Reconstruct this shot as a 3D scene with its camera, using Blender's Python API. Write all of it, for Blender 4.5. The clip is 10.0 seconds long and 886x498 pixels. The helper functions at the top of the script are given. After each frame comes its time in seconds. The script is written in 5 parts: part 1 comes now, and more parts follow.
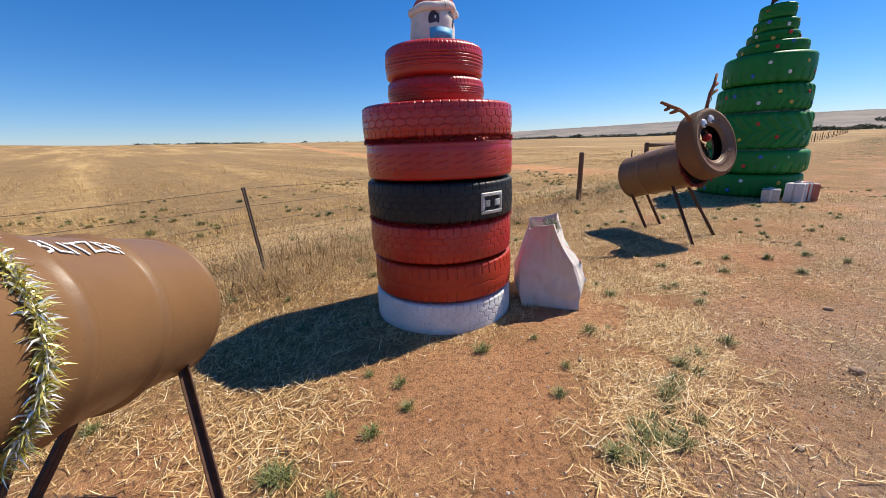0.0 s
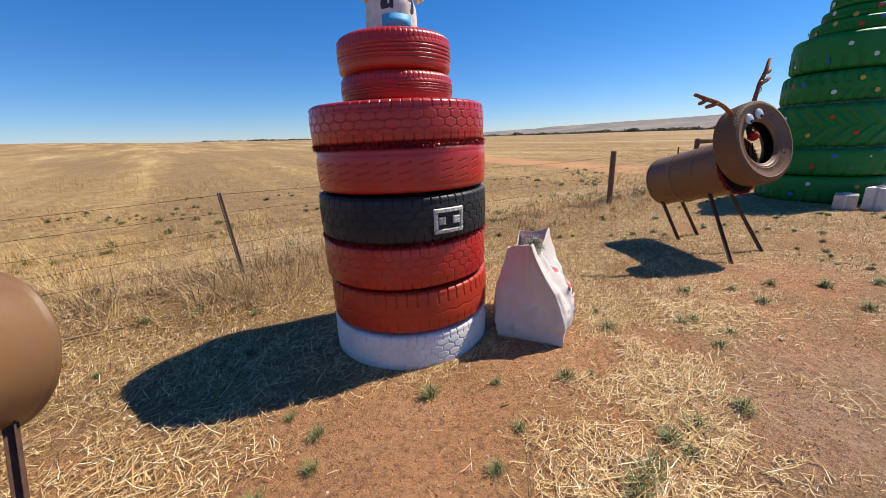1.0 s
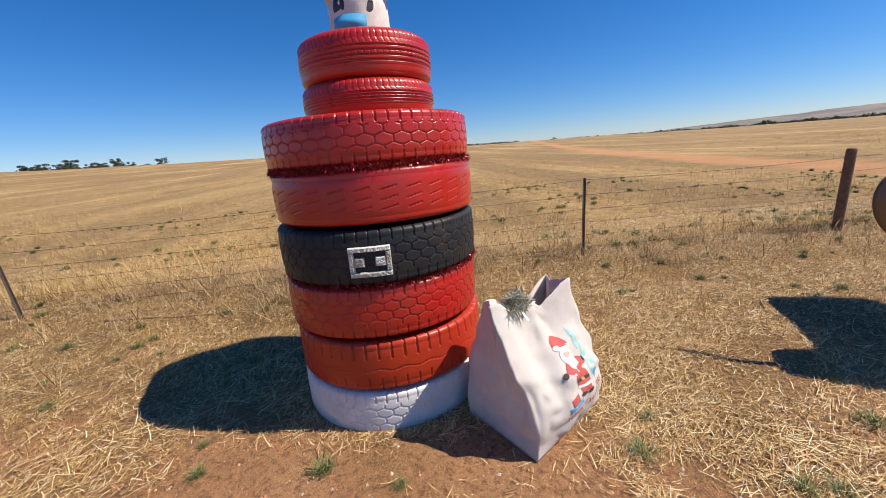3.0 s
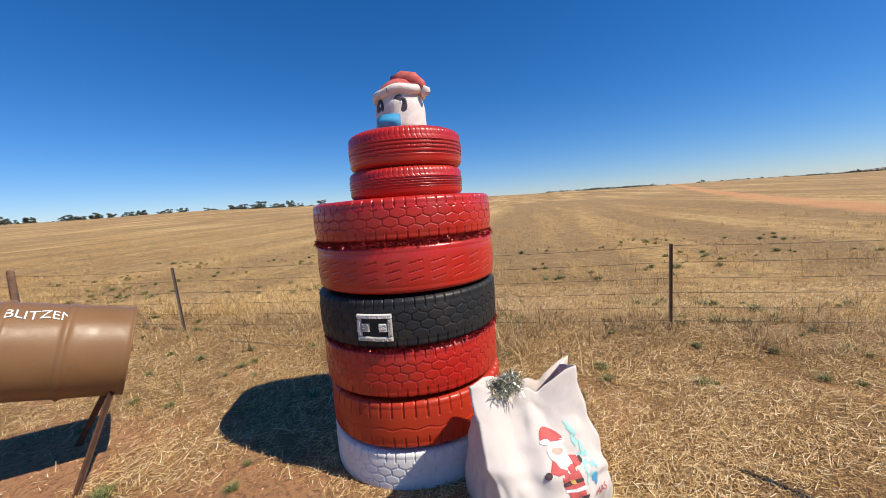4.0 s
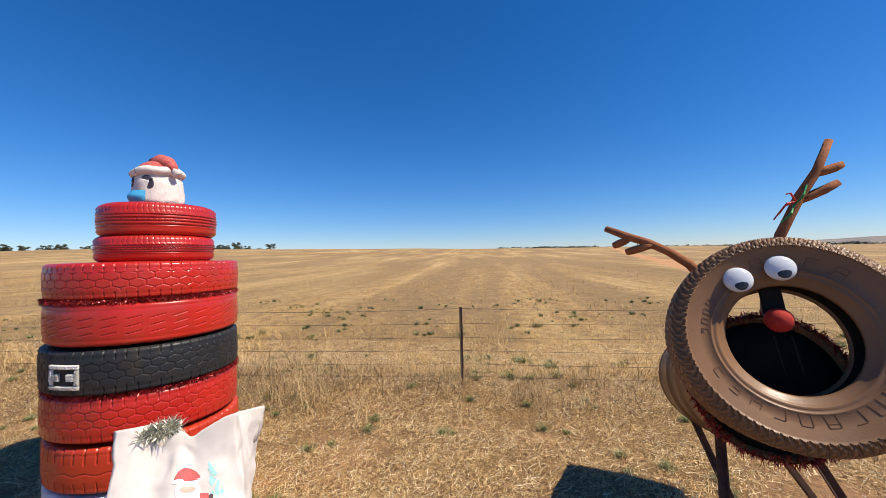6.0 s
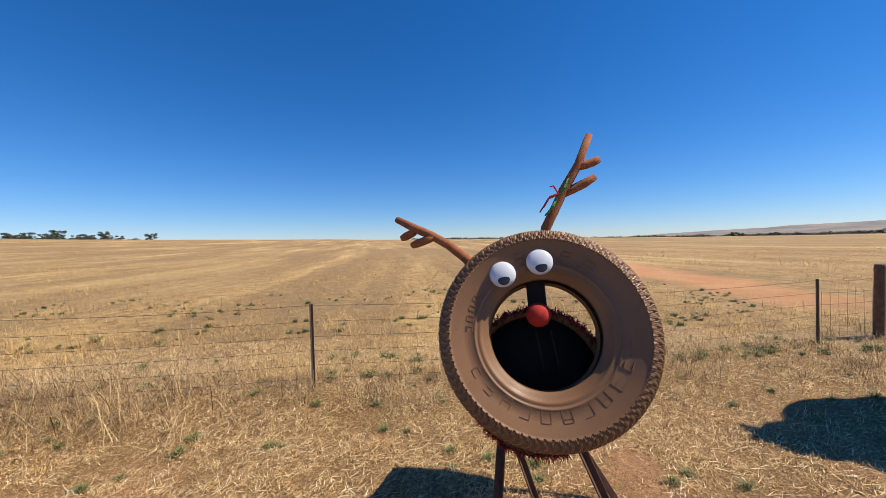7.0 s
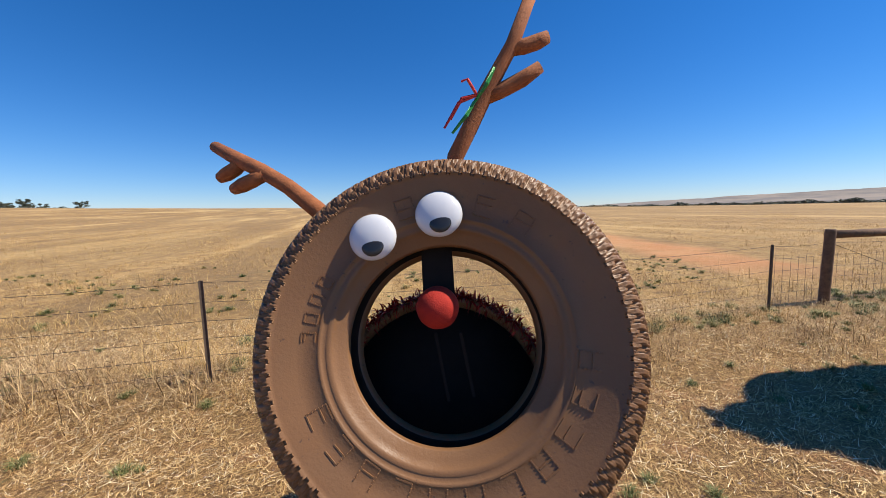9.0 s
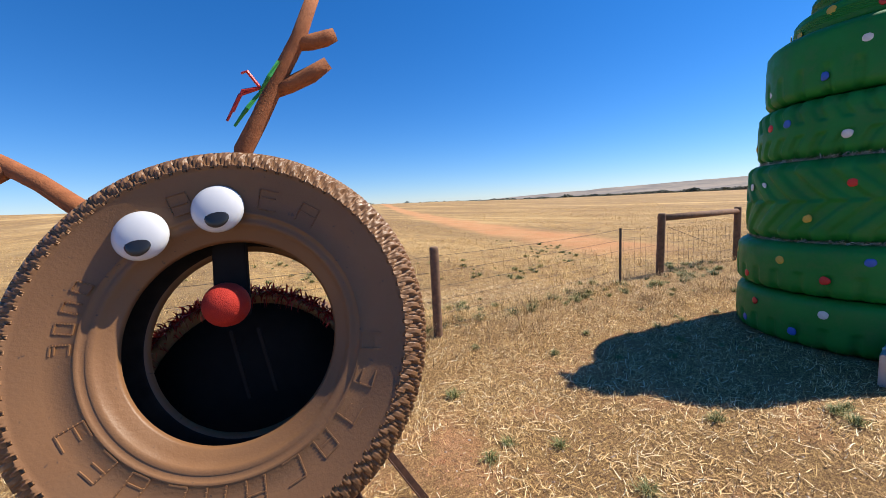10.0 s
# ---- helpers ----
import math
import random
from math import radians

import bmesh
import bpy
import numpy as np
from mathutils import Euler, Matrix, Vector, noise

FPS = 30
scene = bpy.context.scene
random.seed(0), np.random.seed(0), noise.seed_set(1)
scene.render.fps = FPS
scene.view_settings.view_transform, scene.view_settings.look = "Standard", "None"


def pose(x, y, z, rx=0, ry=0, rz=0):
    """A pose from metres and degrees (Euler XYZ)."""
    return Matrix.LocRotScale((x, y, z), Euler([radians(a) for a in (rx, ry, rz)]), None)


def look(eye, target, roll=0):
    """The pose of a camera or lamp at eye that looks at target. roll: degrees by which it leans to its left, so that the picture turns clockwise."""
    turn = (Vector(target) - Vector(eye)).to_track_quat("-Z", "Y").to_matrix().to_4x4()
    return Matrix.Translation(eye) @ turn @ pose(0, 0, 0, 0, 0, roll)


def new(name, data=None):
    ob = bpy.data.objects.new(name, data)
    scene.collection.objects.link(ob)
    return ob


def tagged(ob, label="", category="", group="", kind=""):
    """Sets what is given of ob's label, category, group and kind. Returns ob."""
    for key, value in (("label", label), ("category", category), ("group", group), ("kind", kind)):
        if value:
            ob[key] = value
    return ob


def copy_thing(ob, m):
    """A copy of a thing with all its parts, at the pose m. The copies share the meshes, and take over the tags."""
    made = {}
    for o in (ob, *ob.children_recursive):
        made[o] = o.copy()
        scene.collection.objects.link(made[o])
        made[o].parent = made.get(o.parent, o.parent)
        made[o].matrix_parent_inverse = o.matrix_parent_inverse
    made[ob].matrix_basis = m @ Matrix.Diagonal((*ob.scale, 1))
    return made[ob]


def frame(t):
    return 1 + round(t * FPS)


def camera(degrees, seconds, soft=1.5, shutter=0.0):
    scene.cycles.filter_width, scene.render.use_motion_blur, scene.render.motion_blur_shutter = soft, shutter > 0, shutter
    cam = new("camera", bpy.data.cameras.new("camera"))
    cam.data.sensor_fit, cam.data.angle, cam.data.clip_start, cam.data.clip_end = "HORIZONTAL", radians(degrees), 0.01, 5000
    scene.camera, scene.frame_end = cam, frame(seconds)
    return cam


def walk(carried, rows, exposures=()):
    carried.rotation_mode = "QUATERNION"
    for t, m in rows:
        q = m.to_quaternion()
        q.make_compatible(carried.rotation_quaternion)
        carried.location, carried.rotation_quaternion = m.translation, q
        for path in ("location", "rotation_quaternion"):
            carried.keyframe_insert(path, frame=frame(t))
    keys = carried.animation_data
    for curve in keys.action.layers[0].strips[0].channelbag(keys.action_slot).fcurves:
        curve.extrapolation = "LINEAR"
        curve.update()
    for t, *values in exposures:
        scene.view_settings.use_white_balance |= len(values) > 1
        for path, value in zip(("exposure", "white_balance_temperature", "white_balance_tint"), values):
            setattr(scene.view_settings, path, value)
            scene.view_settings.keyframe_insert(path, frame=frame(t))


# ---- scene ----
cam = camera(99.6, 10.0, 0.65)
PATH = [
    (0, (0.023, 0.092, 1.312), (0.075, 2.017, 0.771), -2.00),
    (0.5, (0.300, 0.304, 1.312), (0.271, 2.223, 0.748), -1.86),
    (1, (0.592, 0.508, 1.354), (0.411, 2.421, 0.799), -2.37),
    (1.5, (0.840, 0.777, 1.350), (0.496, 2.664, 0.781), -2.43),
    (2, (1.153, 1.006, 1.336), (0.559, 2.823, 0.748), -3.31),
    (2.2, (1.267, 1.096, 1.336), (0.572, 2.878, 0.752), -3.67),
    (3.3, (1.823, 1.555, 1.390), (0.559, 3.044, 0.961), -4.90),
    (3.5, (1.943, 1.618, 1.411), (0.579, 3.031, 1.031), -4.79),
    (4, (2.158, 1.777, 1.507), (0.578, 2.983, 1.286), -4.18),
    (4.5, (2.413, 1.927, 1.610), (0.681, 2.927, 1.601), -2.62),
    (5, (2.804, 2.123, 1.675), (1.055, 3.091, 1.747), -1.98),
    (5.5, (3.185, 2.428, 1.592), (1.591, 3.634, 1.650), -2.20),
    (6, (3.527, 2.659, 1.567), (2.102, 4.062, 1.606), -1.31),
    (6.2, (3.662, 2.736, 1.573), (2.286, 4.188, 1.608), -0.74),
    (7.3, (3.899, 3.437, 1.548), (2.901, 5.169, 1.496), -1.14),
    (7.5, (3.914, 3.549, 1.529), (2.930, 5.288, 1.451), -0.73),
    (8, (3.915, 3.749, 1.505), (2.944, 5.493, 1.384), -0.09),
    (8.5, (3.815, 3.890, 1.499), (2.897, 5.660, 1.343), -0.75),
    (9, (3.783, 3.961, 1.489), (2.888, 5.739, 1.301), -1.38),
    (9.5, (3.828, 3.980, 1.485), (3.031, 5.804, 1.283), -2.40),
    (9.8, (3.955, 4.000, 1.475), (3.367, 5.899, 1.258), -2.82),
    (10, (4.053, 4.015, 1.468), (3.607, 5.951, 1.241), -3.10),
]
walk(cam, [(t, look(eye, target, roll)) for t, eye, target, roll in PATH], [(0.0, 0.36), (2.0, 0.3), (4.0, 0.26), (6.0, 0.36), (8.0, 0.33), (9.0, 0.40), (10.0, 0.58)])

# ---- light: a high sun over the road, clear sky ----
SUN_AZ, SUN_EL = 27.0, 53.0
world = bpy.data.worlds.new("world")
scene.world = world
world.use_nodes = True
wn, wl = world.node_tree.nodes, world.node_tree.links
sky = wn.new("ShaderNodeTexSky")
sky.sky_type = "NISHITA"
sky.sun_disc = False
sky.sun_elevation = radians(SUN_EL)
sky.sun_rotation = radians(90 - SUN_AZ)
sky.air_density, sky.dust_density, sky.ozone_density = 1.0, 0.0, 10.0
sat = wn.new("ShaderNodeHueSaturation")
sat.inputs["Saturation"].default_value = 1.2
tint = wn.new("ShaderNodeMix")
tint.data_type, tint.blend_type = "RGBA", "MULTIPLY"
tint.inputs["Factor"].default_value = 1.0
tint.inputs[7].default_value = (1.0, 0.96, 1.06, 1)
wn["Background"].inputs["Strength"].default_value = 0.093
wl.new(sky.outputs[0], sat.inputs["Color"])
wl.new(sat.outputs[0], tint.inputs[6])
wl.new(tint.outputs[2], wn["Background"].inputs[0])
sun = new("sun", bpy.data.lights.new("sun", "SUN"))
sun.data.energy, sun.data.angle, sun.data.color = 5.0, radians(0.53), (1.0, 0.92, 0.78)
_el, _az = radians(SUN_EL), radians(SUN_AZ)
sun.matrix_world = look((60 * math.cos(_az) * math.cos(_el), 60 * math.sin(_az) * math.cos(_el), 60 * math.sin(_el)), (0, 0, 0))
scene.view_settings.exposure = 0.4

# ---- plan: u runs along the road, v across it towards the field ----
AZ = radians(37.0)
ALONG = Vector((math.cos(AZ), math.sin(AZ), 0))
ACROSS = Vector((-math.sin(AZ), math.cos(AZ), 0))
FENCE = 4.27
rnd = random.Random(7)


def uv(x, y):
    return x * ALONG.x + y * ALONG.y, x * ACROSS.x + y * ACROSS.y


def smooth(a, b, x):
    t = min(1.0, max(0.0, (x - a) / (b - a)))
    return t * t * (3 - 2 * t)


# skyline of the field: azimuth and rise, in degrees
SKYLINE = [(-40, -0.25), (30, -0.1), (60, 0.0), (75, 0.15), (87, 0.28), (95, 0.45), (104, 0.66), (113, 0.76), (128, 0.95), (142, 1.25), (157, 1.4), (165, 1.5), (175, 1.65), (190, 1.35), (200, 1.1), (220, 0.4), (320, -0.25)]


def rise(az):
    az = az + 360 if az < -40 else az
    for (a, ea), (b, eb) in zip(SKYLINE, SKYLINE[1:]):
        if a <= az <= b:
            return ea + (eb - ea) * smooth(a, b, az)
    return -0.25


def ground_z(x, y):
    dx, dy = x - 2.0, y - 2.0
    r, a = math.hypot(dx, dy), math.degrees(math.atan2(dy, dx))
    top = 1.5 + 260 * math.tan(radians(rise(a)))
    z = top * smooth(14, 260, r) if r < 260 else top - (r - 260) * 0.0012
    v = uv(x, y)[1]
    if v < 0.5:
        z *= smooth(-30, 0.5, v)
    if r < 60:
        k = smooth(60, 25, r) * smooth(-2.0, 0.5, v)
        z += k * (0.035 * noise.noise((x * 0.5, y * 0.5, 3.1)) + 0.012 * noise.noise((x * 2.3, y * 2.3, 8.0)))
        z += 0.10 * smooth(FENCE - 0.9, FENCE + 0.1, v) * smooth(FENCE + 2.5, FENCE + 0.4, v) * smooth(60, 40, r)
    return z


def site(u, v, z=0.0):
    p = ALONG * u + ACROSS * v
    return Vector((p.x, p.y, ground_z(p.x, p.y) + z))


# ---- materials ----
class Mat:
    """A node material, built step by step."""

    def __init__(self, name, rough=0.6, metal=0.0):
        self.m = bpy.data.materials.new(name)
        self.m.use_nodes = True
        self.n, self.l = self.m.node_tree.nodes, self.m.node_tree.links
        self.b = self.n["Principled BSDF"]
        self.b.inputs["Roughness"].default_value, self.b.inputs["Metallic"].default_value = rough, metal
        self.coord = self.n.new("ShaderNodeTexCoord").outputs["Object"]

    def noise(self, scale, detail=6.0, rough=0.6, vec=None):
        t = self.n.new("ShaderNodeTexNoise")
        t.inputs["Scale"].default_value, t.inputs["Detail"].default_value, t.inputs["Roughness"].default_value = scale, detail, rough
        self.l.new(vec or self.coord, t.inputs["Vector"])
        return t.outputs["Fac"]

    def voronoi(self, scale, vec=None, out="Distance"):
        t = self.n.new("ShaderNodeTexVoronoi")
        t.inputs["Scale"].default_value = scale
        self.l.new(vec or self.coord, t.inputs["Vector"])
        return t.outputs[out]

    def stretch(self, scale, turn=0.0):
        t = self.n.new("ShaderNodeMapping")
        t.vector_type = "TEXTURE"
        t.inputs["Scale"].default_value = tuple(1 / s for s in scale)
        t.inputs["Rotation"].default_value = (0, 0, turn)
        self.l.new(self.coord, t.inputs["Vector"])
        return t.outputs["Vector"]

    def ramp(self, fac, *stops):
        t = self.n.new("ShaderNodeValToRGB")
        els = t.color_ramp.elements
        while len(els) < len(stops):
            els.new(0.5)
        for e, (p, c) in zip(els, stops):
            e.position = p
            e.color = (*c, 1) if isinstance(c, tuple) else (c, c, c, 1)
        self.l.new(fac, t.inputs["Fac"])
        return t.outputs["Color"]

    def mix(self, fac, a, b, mode="MIX"):
        t = self.n.new("ShaderNodeMix")
        t.data_type, t.blend_type = "RGBA", mode
        for sock, val in ((t.inputs["Factor"], fac), (t.inputs[6], a), (t.inputs[7], b)):
            if isinstance(val, tuple):
                sock.default_value = (*val, 1)
            elif isinstance(val, float):
                sock.default_value = val
            else:
                self.l.new(val, sock)
        return t.outputs[2]

    def math(self, op, a, b=0.0, clamp=False):
        t = self.n.new("ShaderNodeMath")
        t.operation, t.use_clamp = op, clamp
        for sock, val in zip(t.inputs, (a, b)):
            if isinstance(val, (int, float)):
                sock.default_value = val
            else:
                self.l.new(val, sock)
        return t.outputs[0]

    def dot(self, vec):
        t = self.n.new("ShaderNodeVectorMath")
        t.operation = "DOT_PRODUCT"
        self.l.new(self.coord, t.inputs[0])
        t.inputs[1].default_value = vec
        return t.outputs["Value"]

    def near(self, x, y, r):
        """1 within r of a place on the ground, fading out."""
        t = self.n.new("ShaderNodeVectorMath")
        t.operation = "DISTANCE"
        self.l.new(self.coord, t.inputs[0])
        t.inputs[1].default_value = (x, y, 0.0)
        d = self.math("ADD", t.outputs["Value"], self.math("MULTIPLY", self.math("SUBTRACT", self.noise(2.2, 6, 0.7), 0.5), 1.6 * r))
        return self.math("SUBTRACT", 2.0, self.math("MULTIPLY", d, 1.6 / r), True)

    def random(self):
        return self.n.new("ShaderNodeObjectInfo").outputs["Random"]

    def island(self):
        return self.n.new("ShaderNodeNewGeometry").outputs["Random Per Island"]

    def colour(self, c):
        if isinstance(c, tuple):
            self.b.inputs["Base Color"].default_value = (*c, 1)
        else:
            self.l.new(c, self.b.inputs["Base Color"])
        return self

    def rough(self, r):
        self.l.new(r, self.b.inputs["Roughness"])
        return self

    def bump(self, h, strength=0.3, dist=0.01):
        t = self.n.new("ShaderNodeBump")
        t.inputs["Strength"].default_value, t.inputs["Distance"].default_value = strength, dist
        self.l.new(h, t.inputs["Height"])
        self.l.new(t.outputs[0], self.b.inputs["Normal"])
        return self


def painted(name, colour, dark, rough=0.38, chips=(0.05, 0.04, 0.035), scuff=0.72, coat=0.0):
    """Brushed paint over rubber or steel: patchy tone, dusty marks and small chips."""
    k = Mat(name, rough)
    tone = k.mix(k.ramp(k.noise(3.5), (0.3, 0.0), (0.75, 1.0)), colour, dark)
    tone = k.mix(k.ramp(k.noise(60, 3), (scuff - 0.04, 0.0), (scuff, 0.8)), tone, chips)
    dust = k.mix(k.ramp(k.noise(7, 8, 0.7), (0.5, 0.0), (0.8, 0.10)), tone, (0.38, 0.26, 0.16))
    k.colour(dust)
    k.rough(k.ramp(k.noise(9), (0.3, rough - 0.06), (0.7, rough + 0.22)))
    k.bump(k.noise(140, 4), 0.25, 0.003)
    k.b.inputs["Specular IOR Level"].default_value = 0.35
    k.b.inputs["Coat Weight"].default_value = coat
    k.b.inputs["Coat Roughness"].default_value = 0.25
    return k.m


def simple(name, colour, dark, rough=0.6, metal=0.0, scale=20.0, bump=0.2, dist=0.003):
    k = Mat(name, rough, metal)
    k.colour(k.mix(k.ramp(k.noise(scale), (0.3, 0.0), (0.7, 1.0)), colour, dark))
    k.bump(k.noise(scale * 6, 4), bump, dist)
    return k.m


def varied(name, *stops, rough=0.7):
    """Many small pieces, each with a tone of its own."""
    k = Mat(name, rough)
    k.colour(k.ramp(k.island(), *stops))
    return k.m


M_RED = painted("red_paint", (0.52, 0.018, 0.008), (0.38, 0.012, 0.007), 0.28, coat=0.5)
M_ORANGE = painted("faded_red_paint", (0.50, 0.042, 0.012), (0.40, 0.026, 0.01), 0.34, coat=0.15)
M_WHITE = painted("white_paint", (0.78, 0.77, 0.76), (0.66, 0.64, 0.62), 0.5, (0.25, 0.2, 0.17), 0.7)
M_BLACK = painted("black_rubber", (0.020, 0.021, 0.023), (0.013, 0.013, 0.014), 0.42, (0.09, 0.085, 0.08), 0.72)
M_INNER = simple("inner_rubber", (0.028, 0.021, 0.016), (0.016, 0.012, 0.010), 0.95)
M_BROWN = painted("brown_paint", (0.225, 0.12, 0.052), (0.185, 0.094, 0.041), 0.36, (0.12, 0.06, 0.035), 0.74)
M_TAN = painted("brown_tyre_paint", (0.245, 0.122, 0.054), (0.17, 0.083, 0.037), 0.38, (0.09, 0.055, 0.038), 0.72)
M_GREEN = painted("green_paint", (0.008, 0.20, 0.03), (0.006, 0.145, 0.022), 0.45, (0.02, 0.07, 0.02), 0.76)
M_RUST = simple("rusty_steel", (0.13, 0.058, 0.032), (0.06, 0.03, 0.02), 0.8, 0.1, 25, 0.5)
M_ANTLER = simple("antler_velvet", (0.36, 0.12, 0.04), (0.22, 0.07, 0.024), 0.9, 0, 30, 0.6)
M_POST = simple("weathered_post", (0.23, 0.125, 0.072), (0.11, 0.062, 0.04), 0.85, 0, 14, 0.6)
M_GALV = simple("dull_steel_post", (0.14, 0.105, 0.085), (0.08, 0.052, 0.038), 0.65, 0.3, 30, 0.3)
M_WIRE = simple("wire", (0.13, 0.10, 0.08), (0.08, 0.055, 0.04), 0.6, 0.2, 40)
M_EYE = simple("eye_plastic", (0.66, 0.66, 0.68), (0.6, 0.61, 0.64), 0.15, 0, 8, 0.02)
M_PUPIL = simple("black_plastic", (0.02, 0.02, 0.022), (0.03, 0.03, 0.03), 0.25, 0, 8, 0.05)
M_NOSE = simple("red_foam", (0.46, 0.022, 0.009), (0.38, 0.016, 0.008), 0.85, 0, 60, 0.6)
# near-black for the nose board, and for shade painted on the drum ends
M_BOARD_AND_SHADE = simple("dark_board_and_shade", (0.026, 0.02, 0.017), (0.018, 0.014, 0.012), 0.95, 0, 12, 0.0)
M_GLITTER = varied("silver_glitter", (0.0, (0.22, 0.2, 0.17)), (0.5, (0.42, 0.39, 0.34)), (1.0, (0.75, 0.72, 0.66)), rough=0.35)
for dull in (M_INNER, M_BOARD_AND_SHADE):
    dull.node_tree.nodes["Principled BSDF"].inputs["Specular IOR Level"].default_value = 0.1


def sack_cloth():
    k = Mat("calico", 0.85)
    k.colour(k.mix(k.ramp(k.noise(5), (0.35, 0.0), (0.75, 1.0)), (0.67, 0.61, 0.56), (0.58, 0.50, 0.455)))
    weave = k.math("ADD", k.noise(320, 2), k.math("MULTIPLY", k.noise(14, 5), 2.0))
    k.bump(weave, 0.35, 0.006)
    return k.m


M_CLOTH = sack_cloth()


def tinsel_mat(name, *stops):
    k = Mat(name, 0.28, 0.4)
    k.colour(k.ramp(k.island(), *stops))
    return k.m


M_GOLD = tinsel_mat("gold_tinsel", (0.0, (0.42, 0.36, 0.06)), (0.55, (0.75, 0.68, 0.2)), (0.7, (0.9, 0.9, 0.82)), (1.0, (0.95, 0.95, 0.9)))
M_REDTIN = tinsel_mat("red_tinsel", (0.0, (0.12, 0.006, 0.008)), (0.8, (0.34, 0.014, 0.014)), (1.0, (0.6, 0.07, 0.06)))
M_SILVER = tinsel_mat("silver_tinsel", (0.0, (0.17, 0.16, 0.10)), (0.6, (0.45, 0.43, 0.31)), (1.0, (0.87, 0.86, 0.76)))


def ground_mat():
    """Red soil with straw on the verge, gravel by the road, stubble over the fence and a bare track through it."""
    k = Mat("ground", 0.95)
    v = k.dot(tuple(ACROSS))
    wob = k.math("MULTIPLY", k.math("SUBTRACT", k.noise(0.55, 5), 0.5), 3.0)
    vv = k.math("ADD", v, wob)
    fine = k.noise(26, 9, 0.8)
    soil = k.mix(k.ramp(k.noise(1.3, 8), (0.3, 0.0), (0.7, 1.0)), (0.46, 0.20, 0.078), (0.54, 0.285, 0.13))
    soil = k.mix(k.ramp(fine, (0.48, 0.0), (0.6, 0.85)), soil, (0.17, 0.07, 0.032))
    soil = k.mix(k.ramp(k.noise(110, 3, 0.7), (0.62, 0.0), (0.7, 0.9)), soil, (0.66, 0.47, 0.32))
    soil = k.mix(k.ramp(k.noise(4.5, 6, 0.7), (0.5, 0.0), (0.7, 0.4)), soil, (0.26, 0.115, 0.055))
    fibre = k.noise(34, 6, 0.75, k.stretch((1.0, 3.5, 1.0), 0.7))
    fibre2 = k.noise(34, 6, 0.75, k.stretch((3.5, 1.0, 1.0), 0.3))
    # the dark end paints the shade in gaps between the stalks
    straw = k.mix(k.ramp(k.math("MAXIMUM", fibre, fibre2), (0.5, 0.0), (0.66, 1.0)), (0.15, 0.075, 0.026), (0.66, 0.41, 0.145))
    cover = k.math("ADD", k.noise(0.9, 7, 0.65), k.math("MULTIPLY", k.math("SUBTRACT", v, 1.0), 0.05))
    cover = k.ramp(cover, (0.40, 0.0), (0.58, 1.0))
    open_soil = k.near(0.2, 1.75, 0.75)
    for x, y, r in ((1.25, 2.6, 0.6), (-1.3, 0.9, 0.7), (3.6, 4.1, 0.6), (2.1, 2.1, 0.4), (0.4, 0.9, 0.6)):
        open_soil = k.math("MAXIMUM", open_soil, k.near(x, y, r))
    cover = k.math("MULTIPLY", cover, k.math("SUBTRACT", 1.0, k.math("MULTIPLY", open_soil, 0.9)))
    verge = k.mix(cover, soil, straw)
    stone = k.mix(k.ramp(k.voronoi(45, None, "Color"), (0.2, 0.0), (0.8, 1.0)), (0.15, 0.11, 0.08), (0.48, 0.38, 0.29))
    gravel = k.mix(k.ramp(k.noise(12, 6), (0.4, 0.0), (0.65, 0.75)), stone, (0.31, 0.205, 0.13))
    verge = k.mix(k.ramp(k.math("ADD", k.math("MULTIPLY", vv, 0.2), 0.5), (0.32, 0.9), (0.66, 0.0)), verge, gravel)
    stubble = k.mix(k.ramp(k.noise(0.16, 9, 0.75), (0.38, 0.0), (0.62, 1.0)), (0.285, 0.155, 0.05), (0.44, 0.26, 0.088))
    stubble = k.mix(k.ramp(k.noise(6, 8, 0.8), (0.48, 0.0), (0.6, 0.85)), stubble, (0.60, 0.39, 0.15))
    stubble = k.mix(k.ramp(k.noise(2.2, 8, 0.8), (0.5, 0.0), (0.6, 0.7)), stubble, (0.17, 0.10, 0.045))
    rows = k.noise(1.0, 6, 0.7, k.stretch((0.06, 1.7, 1.0), radians(130)))
    bands = k.noise(1.0, 5, 0.65, k.stretch((0.012, 0.22, 1.0), radians(130)))
    stubble = k.mix(k.ramp(rows, (0.45, 0.0), (0.7, 0.5)), stubble, (0.19, 0.12, 0.055))
    stubble = k.mix(k.ramp(k.noise(1.3, 4, 0.6), (0.48, 0.0), (0.62, 0.3)), stubble, (0.64, 0.43, 0.175))
    # dark patches: shadows of the tufts, painted into the stubble colour
    stubble = k.mix(k.ramp(k.noise(3.4, 4, 0.6), (0.5, 0.0), (0.62, 0.55)), stubble, (0.17, 0.10, 0.045))
    stubble = k.mix(k.ramp(k.noise(0.035, 5), (0.5, 0.0), (0.66, 0.5)), stubble, (0.46, 0.31, 0.13))
    stubble = k.mix(k.ramp(k.noise(0.8, 8, 0.75), (0.54, 0.0), (0.66, 0.5)), stubble, (0.18, 0.15, 0.06))
    stubble = k.mix(k.ramp(bands, (0.46, 0.0), (0.56, 0.55)), stubble, (0.20, 0.12, 0.048))
    stubble = k.mix(k.ramp(bands, (0.36, 0.5), (0.44, 0.0)), stubble, (0.63, 0.43, 0.18))
    field = k.math("MULTIPLY", k.math("SUBTRACT", vv, FENCE - 0.2), 0.8, True)
    whole = k.mix(field, verge, stubble)
